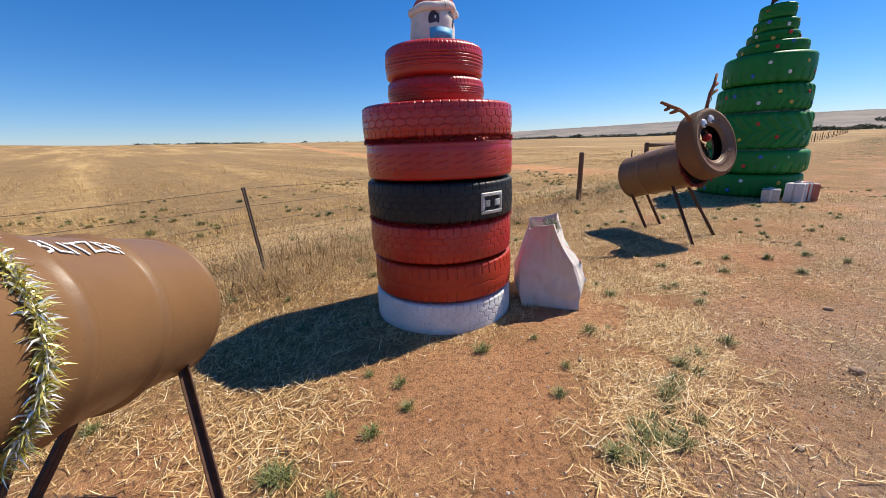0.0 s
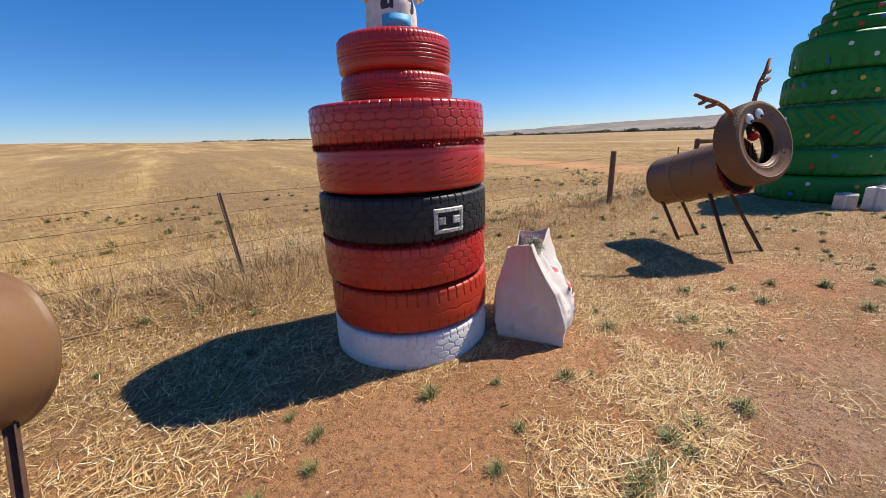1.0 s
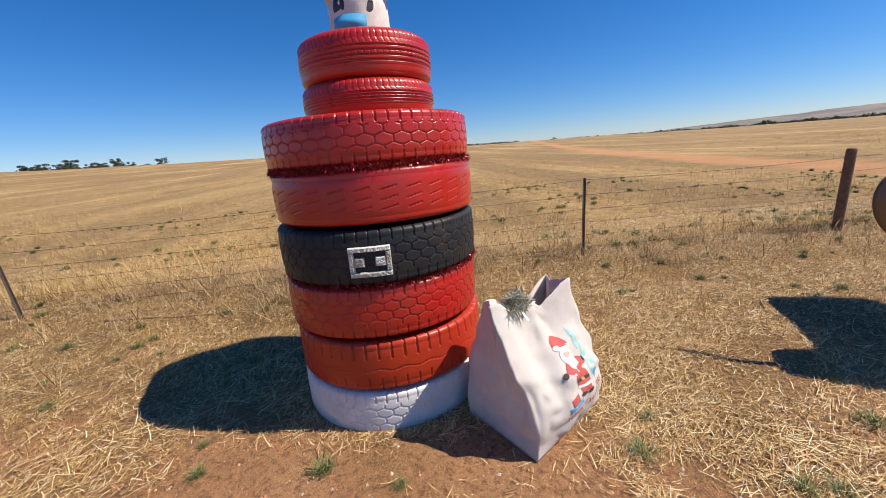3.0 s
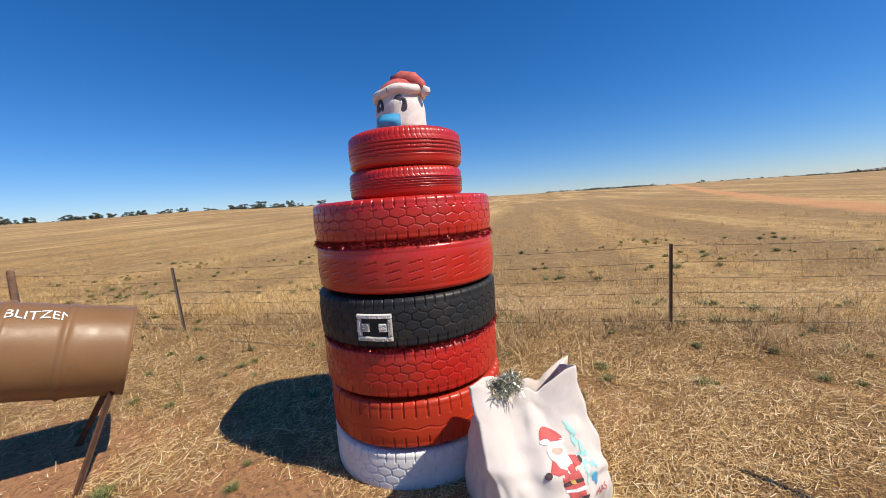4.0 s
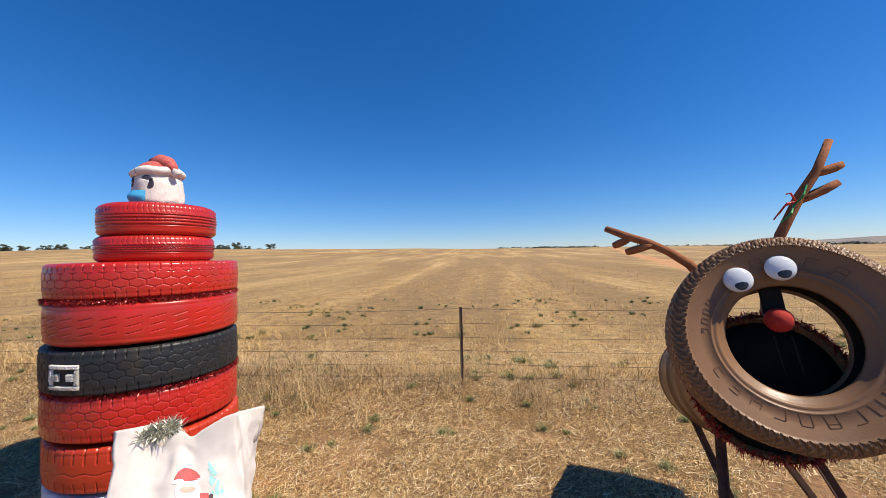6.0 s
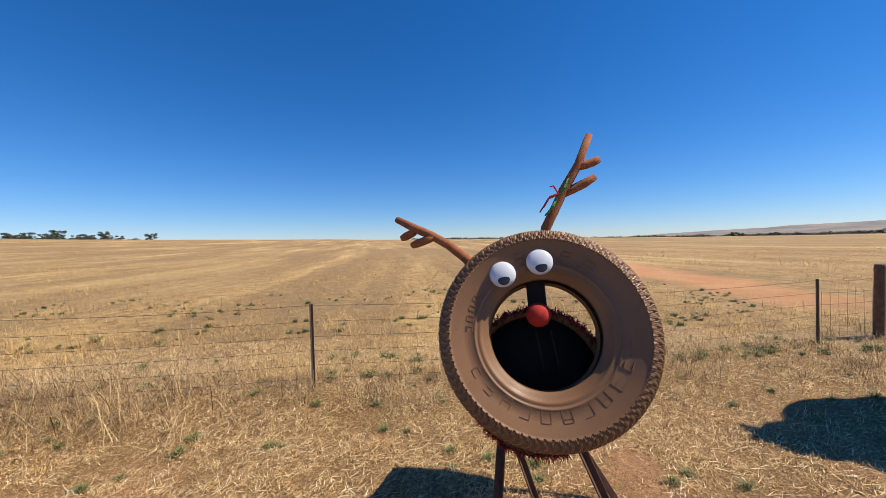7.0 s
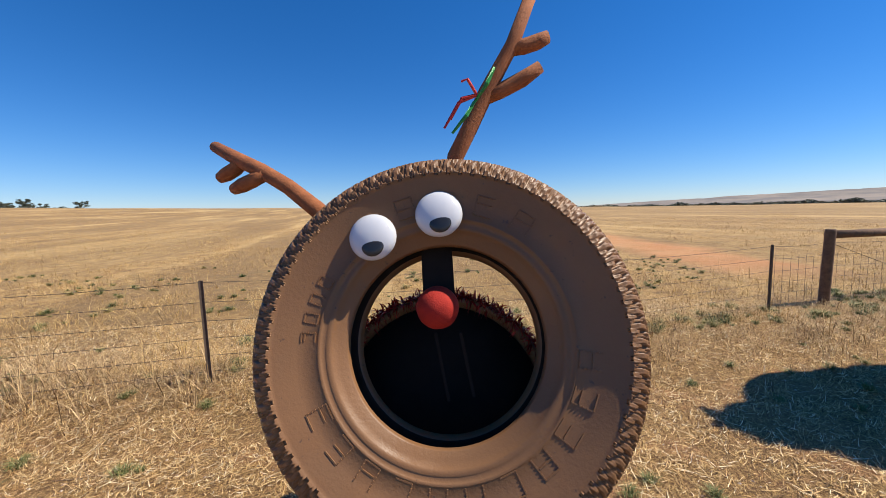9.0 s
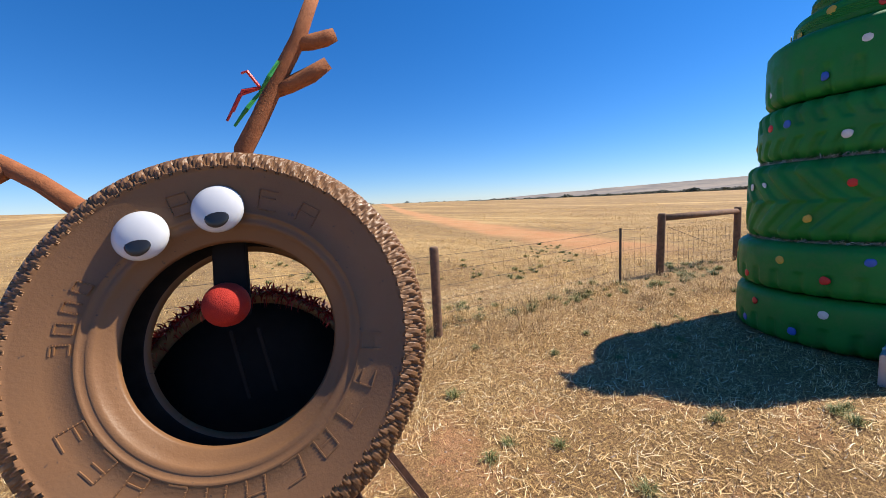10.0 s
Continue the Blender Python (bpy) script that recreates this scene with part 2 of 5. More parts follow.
    across_track = k.math("ABSOLUTE", k.math("SUBTRACT", k.math("ADD", k.dot((0.917, 0.399, 0.0)), k.math("MULTIPLY", k.noise(0.12, 4), 4.0)), 14.2))
    near = k.math("MULTIPLY", k.math("SUBTRACT", v, 6.5), 0.4, True)
    bare = k.math("MULTIPLY", k.ramp(k.math("MULTIPLY", across_track, 0.25), (0.22, 1.0), (0.46, 0.0)), near)
    earth = k.mix(k.ramp(k.noise(0.7, 8, 0.7), (0.35, 0.0), (0.65, 1.0)), (0.49, 0.215, 0.08), (0.53, 0.28, 0.12))
    bare = k.math("MULTIPLY", bare, k.ramp(k.noise(0.5, 8, 0.75), (0.28, 0.3), (0.5, 0.95)))
    whole = k.mix(bare, whole, earth)
    k.colour(whole)
    lumps = k.math("ADD", k.math("MULTIPLY", k.noise(90, 6, 0.8), 1.3), k.math("ADD", k.math("MULTIPLY", k.noise(14, 7, 0.75), 2.0), k.math("MULTIPLY", k.math("MULTIPLY", rows, field), 0.8)))
    k.bump(lumps, 0.75, 0.022)
    return k.m


M_GROUND = ground_mat()


def road_mat():
    k = Mat("asphalt", 0.85)
    c = k.mix(k.ramp(k.noise(90, 4, 0.7), (0.35, 0.0), (0.7, 1.0)), (0.07, 0.068, 0.066), (0.16, 0.155, 0.15))
    k.colour(k.mix(k.ramp(k.noise(0.4, 6), (0.4, 0.0), (0.7, 0.4)), c, (0.2, 0.19, 0.18)))
    k.bump(k.noise(150, 3), 0.6, 0.006)
    return k.m


M_ROAD = road_mat()
M_LINE = simple("road_line", (0.72, 0.71, 0.68), (0.5, 0.49, 0.46), 0.7, 0, 12)
M_STRAW = varied("dry_straw", (0.0, (0.10, 0.048, 0.018)), (0.22, (0.36, 0.19, 0.068)), (0.55, (0.66, 0.415, 0.16)), (0.82, (0.86, 0.63, 0.32)), (1.0, (0.93, 0.81, 0.56)))
M_DRYGRASS = varied("dry_grass", (0.0, (0.22, 0.12, 0.04)), (0.35, (0.46, 0.275, 0.09)), (0.8, (0.72, 0.475, 0.175)), (1.0, (0.85, 0.62, 0.29)))
M_GREYGRASS = varied("grey_thatch", (0.0, (0.18, 0.105, 0.05)), (0.45, (0.40, 0.255, 0.12)), (1.0, (0.72, 0.51, 0.245)))
M_WEED = varied("green_weed", (0.0, (0.065, 0.095, 0.022)), (0.45, (0.125, 0.155, 0.042)), (1.0, (0.31, 0.265, 0.095)), rough=0.6)
M_TWIG = simple("dry_twig", (0.42, 0.29, 0.17), (0.26, 0.16, 0.09), 0.9)
M_STONE = varied("pebbles", (0.0, (0.20, 0.13, 0.09)), (0.5, (0.40, 0.28, 0.19)), (1.0, (0.6, 0.5, 0.4)), rough=0.85)
M_CLOD = varied("soil_crumbs", (0.0, (0.26, 0.10, 0.045)), (0.6, (0.46, 0.21, 0.095)), (1.0, (0.62, 0.36, 0.2)), rough=0.95)
M_BARK = simple("bark", (0.12, 0.09, 0.07), (0.07, 0.05, 0.04), 0.9)
M_LEAF = varied("gum_leaves", (0.0, (0.04, 0.05, 0.032)), (0.6, (0.075, 0.085, 0.052)), (1.0, (0.13, 0.135, 0.085)), rough=0.6)


def hill_mat():
    k = Mat("hills", 0.95)
    # greyish tones: the distance haze is mixed into the hills' own colour
    c = k.mix(k.ramp(k.noise(0.006, 8, 0.65), (0.4, 0.0), (0.62, 1.0)), (0.27, 0.22, 0.175), (0.16, 0.14, 0.125))
    k.colour(k.mix(k.ramp(k.noise(0.03, 6, 0.7), (0.55, 0.0), (0.72, 0.7)), c, (0.11, 0.11, 0.095)))
    return k.m


M_HILL = hill_mat()


# ---- mesh helpers ----
def mesh_of(name, verts, faces, mats, smooth_shade=True, index=None):
    me = bpy.data.meshes.new(name)
    if isinstance(verts, np.ndarray):
        me.vertices.add(len(verts))
        me.vertices.foreach_set("co", verts.astype(np.float32).ravel())
        me.loops.add(faces.size)
        me.loops.foreach_set("vertex_index", faces.astype(np.int32).ravel())
        me.polygons.add(len(faces))
        me.polygons.foreach_set("loop_start", np.arange(len(faces), dtype=np.int32) * faces.shape[1])
        me.update(calc_edges=True)
    else:
        me.from_pydata([tuple(v) for v in verts], [], [tuple(f) for f in faces])
    if smooth_shade:
        me.polygons.foreach_set("use_smooth", [True] * len(me.polygons))
    for m in mats if isinstance(mats, (list, tuple)) else [mats]:
        me.materials.append(m)
    if index is not None:
        me.polygons.foreach_set("material_index", index)
    return me


def part(name, geo, mats, parent, label="", smooth_shade=True, at=None):
    """Links a mesh as one object under its thing."""
    me = geo if isinstance(geo, bpy.types.Mesh) else mesh_of(name, geo[0], geo[1], mats, smooth_shade, geo[2] if len(geo) > 2 else None)
    ob = new(name, me)
    ob.parent = parent
    if at is not None:
        ob.matrix_local = at
    return tagged(ob, label) if label else ob


def thing(name, m, label, category, group="", kind=""):
    ob = new(name)
    ob.matrix_world = m
    return tagged(ob, label, category, group, kind)


def solid(name, geo, mats, label, category, group="", kind="", smooth_shade=True, at=None):
    ob = new(name, mesh_of(name, geo[0], geo[1], mats, smooth_shade, geo[2] if len(geo) > 2 else None))
    if at is not None:
        ob.matrix_world = at
    return tagged(ob, label, category, group, kind)


def join(*geos):
    v, f = [], []
    for g in geos:
        o = len(v)
        v += [tuple(p) for p in g[0]]
        f += [tuple(i + o for i in q) for q in g[1]]
    return v, f


def moved(geo, m):
    return [tuple(m @ Vector(p)) for p in geo[0]], geo[1]


def revolve(profile, n, closed=False):
    v, f, m = [], [], len(profile)
    for i in range(n):
        a = 2 * math.pi * i / n
        v += [(r * math.cos(a), r * math.sin(a), z) for r, z in profile]
    for i in range(n):
        j = (i + 1) % n
        for k in range(m if closed else m - 1):
            q = (k + 1) % m
            f.append((i * m + k, j * m + k, j * m + q, i * m + q))
    return v, f


def tube(points, radii, n=10, cap=True):
    """A round rod along points, with a radius at each."""
    pts = [Vector(p) for p in points]
    v, f = [], []
    for i, p in enumerate(pts):
        d = (pts[min(i + 1, len(pts) - 1)] - pts[max(i - 1, 0)]).normalized()
        q = d.to_track_quat("Z", "Y").to_matrix()
        for k in range(n):
            a = 2 * math.pi * k / n
            v.append(tuple(p + q @ Vector((math.cos(a), math.sin(a), 0)) * radii[i]))
    for i in range(len(pts) - 1):
        for k in range(n):
            j = (k + 1) % n
            f.append((i * n + k, i * n + j, (i + 1) * n + j, (i + 1) * n + k))
    if cap:
        f.append(tuple(reversed(range(n))))
        f.append(tuple(range(len(v) - n, len(v))))
    return v, f


def box(sx, sy, sz, bev=0.0, m=None):
    bm = bmesh.new()
    bmesh.ops.create_cube(bm, size=1.0)
    bmesh.ops.scale(bm, vec=(sx, sy, sz), verts=bm.verts)
    if bev:
        bmesh.ops.bevel(bm, geom=list(bm.edges), offset=bev, segments=2, affect="EDGES")
    bm.verts.index_update()
    g = [tuple((m or Matrix()) @ x.co) for x in bm.verts], [tuple(x.index for x in q.verts) for q in bm.faces]
    bm.free()
    return g


def ball(r, u=20, v=12, m=None, dent=0.0, seed=0.0):
    bm = bmesh.new()
    bmesh.ops.create_uvsphere(bm, u_segments=u, v_segments=v, radius=r)
    bm.verts.index_update()
    vs = []
    for x in bm.verts:
        p = x.co * (1 + dent * noise.noise(x.co / r * 1.7 + Vector((seed, 0, 0))))
        vs.append(tuple((m or Matrix()) @ p))
    g = vs, [tuple(x.index for x in q.verts) for q in bm.faces]
    bm.free()
    return g


def bar(a, b, w, t, turn=0.0):
    """A flat bar between two points."""
    a, b = Vector(a), Vector(b)
    d = b - a
    q = d.to_track_quat("Z", "Y").to_matrix().to_4x4() @ pose(0, 0, 0, 0, 0, turn)
    return box(w, t, d.length, min(w, t) * 0.18, Matrix.Translation((a + b) / 2) @ q)


# ---- tyres ----
def hex_edge(x, y, s):
    h = s * math.sqrt(3)
    ax, ay = (x % s) - s / 2, (y % h) - h / 2
    bx, by = ((x - s / 2) % s) - s / 2, ((y - h / 2) % h) - h / 2
    near = ax * ax + ay * ay < bx * bx + by * by
    gx, gy = np.abs(np.where(near, ax, bx)), np.abs(np.where(near, ay, by))
    return s / 2 - np.maximum(gx, gx / 2 + gy * math.sqrt(3) / 2)


def tread(kind, x, y, around, w):
    """Depth below the tread face: x runs round the tyre, y across it, w is half the tread's width."""
    d = np.zeros_like(x)
    if kind == "hex":
        s = around / round(around / 0.082)
        e = hex_edge(x, y * 1.62 + 0.02, s)
        d = np.where((e < 0.0036) & (np.abs(y) < w * 0.72), 0.0045, 0)
        n = round(around / 0.055)
        lug = np.abs(((x / around * n) % 1) - 0.5) < 0.06
        d = np.where(lug & (np.abs(y) > w * 0.8), 0.007, d)
    elif kind == "zig":
        n = round(around / 0.12)
        ph = (x / around * n) % 1
        saw = np.where(ph < 0.72, ph / 0.72 - 0.5, (1 - ph) / 0.28 - 0.5) * 0.018
        for c in (-0.55, -0.08, 0.42):
            d = np.where((np.abs(y - c * w - saw) < 0.0028) & (ph < 0.66), 0.004, d)
    elif kind == "tick":
        n = round(around / 0.065)
        ph = np.abs(((x / around * n) % 1) - 0.5)
        d = np.where((ph < 0.08) & (y > w * 0.45), 0.007, 0)
        d = np.where((ph < 0.06) & (y < -w * 0.6), 0.006, d)
        d = np.where(np.abs(y + w * 0.15 + 0.006 * np.sin(x * 2 * math.pi / around * n / 2)) < 0.0035, 0.003, d)
    elif kind == "rib":
        for c in (-0.62, -0.25, 0.12, 0.48):
            d = np.where(np.abs(y - c * w) < 0.0045, 0.008, d)
        n = round(around / 0.03)
        ph = (x / around * n + y / w * 0.8) % 1
        d = np.where((np.abs(ph - 0.5) < 0.12) & (y > w * 0.62), 0.0018, d)
        d = np.where((np.abs(ph - 0.5) < 0.07) & (np.abs(y + w * 0.06) < w * 0.14), 0.004, d)
    elif kind == "chevron":
        n = round(around / 0.26)
        s = np.where(y > 0, x / around * n + y / w * 0.95, x / around * n - y / w * 0.95 + 0.5) % 1
        d = 0.021 * np.clip((np.abs(s - 0.5) - 0.2) / 0.08, 0, 1)
    elif kind == "lug":
        n = round(around / 0.16)
        s = (x / around * n + np.abs(y) / w * 0.5) % 1
        d = 0.02 * np.clip((np.abs(s - 0.5) - 0.26) / 0.07, 0, 1) * np.clip((np.abs(y) / w - 0.25) / 0.2, 0, 1)
    elif kind == "smooth_lug":
        n = round(around / 0.2)
        s = (x / around * n) % 1
        d = 0.018 * np.clip((np.abs(s - 0.5) - 0.3) / 0.1, 0, 1) * np.clip((-y / w - 0.1) / 0.3, 0, 1)
    elif kind == "block":
        n = round(around / 0.031)
        over = (np.abs(y) - w) / 0.07
        s = (x / around * n + np.where(over < 0, np.abs(y) / w * 1.7, 0.7 + np.abs(over - 0.78) * 2.6)) % 1
        d = np.where(np.abs(s - 0.5) < 0.16, 0.010, 0)
        d = np.where(over > 1.14, 0, d)
        for c in (-0.42, 0.0, 0.42):
            d = np.where(np.abs(y - c * w - 0.004 * np.sign(np.sin(x * 2 * math.pi / around * n / 2))) < 0.0045, 0.0075, d)
        sipe = (x / around * n * 2 - np.abs(y) / w * 1.2) % 1
        d = np.where((d == 0) & (np.abs(sipe - 0.5) < 0.09), 0.003, d)
    return d


def tyre_geo(R, W, r, kind, n=640, rows=36, round_=0.03, bulge=0.0, wobble=0.0, seed=0, dish=0.0):
    """An open tyre about the z axis: grooved tread, shoulders, side walls, beads and a hollow inside."""
    h, around = W / 2, 2 * math.pi * R
    w = h - round_
    low = (1 - dish / h) / 0.9 if dish else 1.0
    prof = [(r + 0.012, -h * 0.62 * low, 0), (r, -h * 0.72 * low, 0), (r + 0.006, -h * 0.84 * low, 0), (r + 0.022, -h * 0.9 * low, 0)]
    across = [0.0] * 4
    for t, step in ((0.16, 0.0), (0.19, 0.005), (0.22, 0.0), (0.27, 0.0), (0.285, 0.004), (0.3, 0.0), (0.5, 0.0), (0.7, 0.0), (0.735, 0.0), (0.75, 0.003), (0.86, 0.002)):
        if r + (R - r) * t > R - round_ + 0.004:
            continue
        z = h - dish + dish * min(1.0, t / 0.8) if dish else h * (0.93 + 0.07 * math.sin(t * math.pi)) + bulge * math.sin(t * math.pi)
        prof.append((r + (R - r) * t, -z - step, 0))
    turns = (6, 14, 22, 30, 38, 46, 54, 62, 70, 80) if kind == "block" else (20, 45, 70)
    across += [-h] * (len(prof) - 4)
    for a in turns:
        across.append(-w - round_ * radians(90 - a))
        prof.append((R - round_ + round_ * math.sin(radians(a)), -w - round_ * math.cos(radians(a)), 2))
    lo = [(x, -y, k) for x, y, k in reversed(prof)]
    back = [-a for a in reversed(across)]
    ts = np.linspace(-w, w, rows)
    prof += [(R - 0.006 * (t / w) ** 4, t, 1) for t in ts]
    prof += lo
    across += [float(t) for t in ts] + back + [0.0] * 5
    inner = [(r + 0.02, h * 0.55 * low), (R - 0.05, h * 0.6), (R - 0.028, 0.0), (R - 0.05, -h * 0.6), (r + 0.02, -h * 0.55 * low)]
    prof += [(x, y, 3) for x, y in inner]
    P = np.array([(x, y) for x, y, _ in prof])
    K = np.array([k for *_, k in prof])
    m = len(P)
    th = np.arange(n) * 2 * math.pi / n
    rad = np.repeat(P[None, :, 0], n, 0)
    zz = np.repeat(P[None, :, 1], n, 0)
    X = np.repeat((th * R)[:, None], m, 1)
    A = np.repeat(np.array(across)[None], n, 0)
    dep = tread(kind, X, A if kind == "block" else zz.clip(-w, w), around, w)
    dep = np.where((K == 1) | (K == 2), dep, 0)
    rad = rad - dep
    zz = zz - np.sign(zz) * np.where(K == 2, dep, 0) * 0.8
    if wobble:
        wv = wobble * (np.sin(th * 3 + seed) + 0.6 * np.sin(th * 5 + 2 * seed))
        rad = rad + wv[:, None] * (K[None, :] < 3)
        zz = zz + 0.6 * wobble * np.sin(th * 2 + seed * 3)[:, None]
    co = np.stack([rad * np.cos(th)[:, None], rad * np.sin(th)[:, None], zz], -1).reshape(-1, 3)
    i = np.arange(n)[:, None]
    j = (i + 1) % n
    k = np.arange(m)[None, :]
    q = (k + 1) % m
    faces = np.stack([i * m + k, j * m + k, j * m + q, i * m + q], -1).reshape(-1, 4)
    index = np.where((K >= 3) | (np.roll(K, -1) >= 3), 1, 0)
    return co, faces, np.repeat(index[None], n, 0).ravel().astype(np.int32)


def tinsel_geo(path, length, count, rng, wide=0.004, closed=True, facing=None):
    """Short foil strips standing out on all sides of a string."""
    v, f = [], []
    pts = [Vector(p) for p in path]
    m = len(pts)
    for _ in range(count):
        t = rng.random() * (m if closed else m - 1)
        i = int(t)
        a, b = pts[i % m], pts[(i + 1) % m]
        p = a.lerp(b, t - i)
        d = Vector((rng.gauss(0, 1), rng.gauss(0, 1), rng.gauss(0, 1))).normalized()
        if facing is not None and d.dot(p - facing) < 0 and rng.random() < 0.7:
            d = -d
        side = d.cross(Vector((rng.gauss(0, 1), rng.gauss(0, 1), rng.gauss(0, 1)))).normalized() * wide / 2
        L = length * (0.55 + 0.6 * rng.random())
        mid = p + d * L * 0.55 + Vector((0, 0, 0.004))
        tip = p + d * L - Vector((0, 0, 0.12 * L))
        o = len(v)
        v += [p - side, p + side, mid + side, mid - side, tip]
        f += [(o, o + 1, o + 2, o + 3), (o + 3, o + 2, o + 4)]
    return [tuple(x) for x in v], f


def ring(r, z, n=72):
    return [(r * math.cos(2 * math.pi * i / n), r * math.sin(2 * math.pi * i / n), z) for i in range(n)]


def words(text, size, extrude=0.0015):
    """Flat letters as a mesh, centred, in the x-y plane."""
    cu = bpy.data.curves.new("letters", "FONT")
    cu.body, cu.size, cu.extrude, cu.align_x, cu.align_y, cu.resolution_u = text, size, extrude, "CENTER", "CENTER", 3
    ob = bpy.data.objects.new("letters", cu)
    scene.collection.objects.link(ob)
    dg = bpy.context.evaluated_depsgraph_get()
    dg.update()
    me = bpy.data.meshes.new_from_object(ob.evaluated_get(dg))
    bpy.data.objects.remove(ob)
    bpy.data.curves.remove(cu)
    bm = bmesh.new()
    bm.from_mesh(me)
    bmesh.ops.subdivide_edges(bm, edges=[e for e in bm.edges if e.calc_length() > size * 0.12], cuts=3, use_grid_fill=True)
    bm.verts.index_update()
    g = [tuple(x.co) for x in bm.verts], [tuple(x.index for x in q.verts) for q in bm.faces]
    bm.free()
    return g


# ---- ground, road, distance ----
def bend(u):
    """The road and its fence swing slightly towards the field further on."""
    return 0.055 * max(0.0, u - 12.0)


def make_ground():
    rings, n = [0.25 * 1.052 ** i for i in range(192)], 300
    verts, faces = [(2.0, 2.0, ground_z(2, 2))], []
    for r in rings:
        for i in range(n):
            a = 2 * math.pi * i / n
            x, y = 2 + r * math.cos(a), 2 + r * math.sin(a)
            verts.append((x, y, ground_z(x, y)))
    faces += [(0, 1 + i, 1 + (i + 1) % n) for i in range(n)]
    for k in range(len(rings) - 1):
        a, b = 1 + k * n, 1 + (k + 1) * n
        faces += [(a + i, b + i, b + (i + 1) % n, a + (i + 1) % n) for i in range(n)]
    solid("ground", (verts, faces), M_GROUND, "red soil verge and dry stubble paddock", "ground", kind="structure")


def strip(u0, u1, step, va, vb, lift, cols=2):
    v, f = [], []
    us = [u0 + step * i for i in range(int((u1 - u0) / step) + 1)]
    for u in us:
        for c in range(cols):
            k = c / (cols - 1)
            p = site(u, va + (vb - va) * k + bend(u))
            mid = site(u, (va + vb) / 2 + bend(u))
            v.append((p.x, p.y, mid.z + lift))
    for i in range(len(us) - 1):
        for c in range(cols - 1):
            f.append((i * cols + c, i * cols + c + 1, (i + 1) * cols + c + 1, (i + 1) * cols + c))
    return v, f


def make_road():
    solid("road", strip(-90, 700, 4, -9.0, -2.1, 0.03, 6), M_ROAD, "grey bitumen road along the verge", "road", kind="structure")
    solid("road_line", strip(-90, 700, 4, -2.5, -2.38, 0.036), M_LINE, "worn white edge line on the road", "line", kind="structure")


HILLTOP = [(14, 0.2), (22, 0.7), (30, 1.25), (36, 1.65), (41, 1.85), (48, 1.9), (56, 1.75), (64, 1.6), (70, 1.5), (76, 1.35), (79.4, 1.3), (80.6, 1.22), (81.2, 1.14), (84, 1.1), (87, 1.0), (92, 0.8), (98, 0.5), (104, 0.1)]


def make_hills():
    v, f = [], []
    az, rows = [14 + 0.25 * i for i in range(361)], 9
    for a in az:
        for (p, ep), (q, eq) in zip(HILLTOP, HILLTOP[1:]):
            if p <= a <= q:
                e = ep + (eq - ep) * (a - p) / (q - p)
        for k in range(rows):
            t = k / (rows - 1)
            r = 1500 + 1100 * t
            el = -0.45 + (e + 0.45) * t ** 0.8 + 0.10 * math.sin(math.pi * t) * noise.noise((a * 0.35, t * 4, 0)) + 0.04 * noise.noise((a * 1.3, t * 3, 5))
            v.append((2 + r * math.cos(radians(a)), 2 + r * math.sin(radians(a)), 1.4 + r * math.tan(radians(el))))
    for i in range(len(az) - 1):
        f += [(i * rows + k, (i + 1) * rows + k, (i + 1) * rows + k + 1, i * rows + k + 1) for k in range(rows - 1)]
    solid("hills", (v, f), M_HILL, "low bare hills in summer haze", "hills", kind="structure")


def clump(rng, r):
    """A ragged bunch of leaf sprays."""
    v, f = [], []
    for _ in range(26):
        d = Vector((rng.gauss(0, 1), rng.gauss(0, 1), rng.gauss(0, 0.7))).normalized()
        p = d * r * (0.35 + 0.65 * rng.random())
        s = r * (0.22 + 0.25 * rng.random())
        x = Vector((rng.gauss(0, 1), rng.gauss(0, 1), rng.gauss(0, 1))).normalized()
        y = x.cross(d).normalized()
        o = len(v)
        v += [p - x * s, p + y * s * 0.6, p + x * s, p - y * s * 0.6 + d * s * 0.4]
        f += [(o, o + 1, o + 2), (o, o + 2, o + 3)]
    return v, f


def far_woods():
    rng = random.Random(3)
    geos = []
    for _ in range(1900):
        a, r = rng.uniform(37, 114), rng.uniform(480, 620)
        h = rng.uniform(3.6, 5.0) * (0.8 + 0.5 * noise.noise((a * 0.6, 0, 0)))
        x, y = 2 + r * math.cos(radians(a)), 2 + r * math.sin(radians(a))
        z = ground_z(x, y)
        c = clump(rng, 1.0)
        geos.append(moved(c, Matrix.Translation((x, y, z + h * 0.5)) @ Matrix.Diagonal((h * 0.9, h * 0.9, h * 0.62, 1))))
    for _ in range(170):
        a, r = rng.choice((rng.uniform(161, 173), rng.uniform(177, 200))), rng.uniform(295, 330)
        x, y = 2 + r * math.cos(radians(a)), 2 + r * math.sin(radians(a))
        h = rng.uniform(1.2, 3.2)
        geos.append(moved(clump(rng, 1.0), Matrix.Translation((x, y, ground_z(x, y) + h * 0.4)) @ Matrix.Diagonal((h, h, h * 0.55, 1))))
    for _ in range(110):
        a, r = rng.uniform(113, 127), rng.uniform(400, 440)
        x, y = 2 + r * math.cos(radians(a)), 2 + r * math.sin(radians(a))
        h = rng.uniform(3.2, 4.6)
        geos.append(moved(clump(rng, 1.0), Matrix.Translation((x, y, ground_z(x, y) + h * 0.6)) @ Matrix.Diagonal((h * 0.8, h * 0.8, h * 0.5, 1))))
    solid("far_woods", join(*geos), M_LEAF, "dark belt of scrub along the far paddock", "woods", kind="stuff", smooth_shade=False)


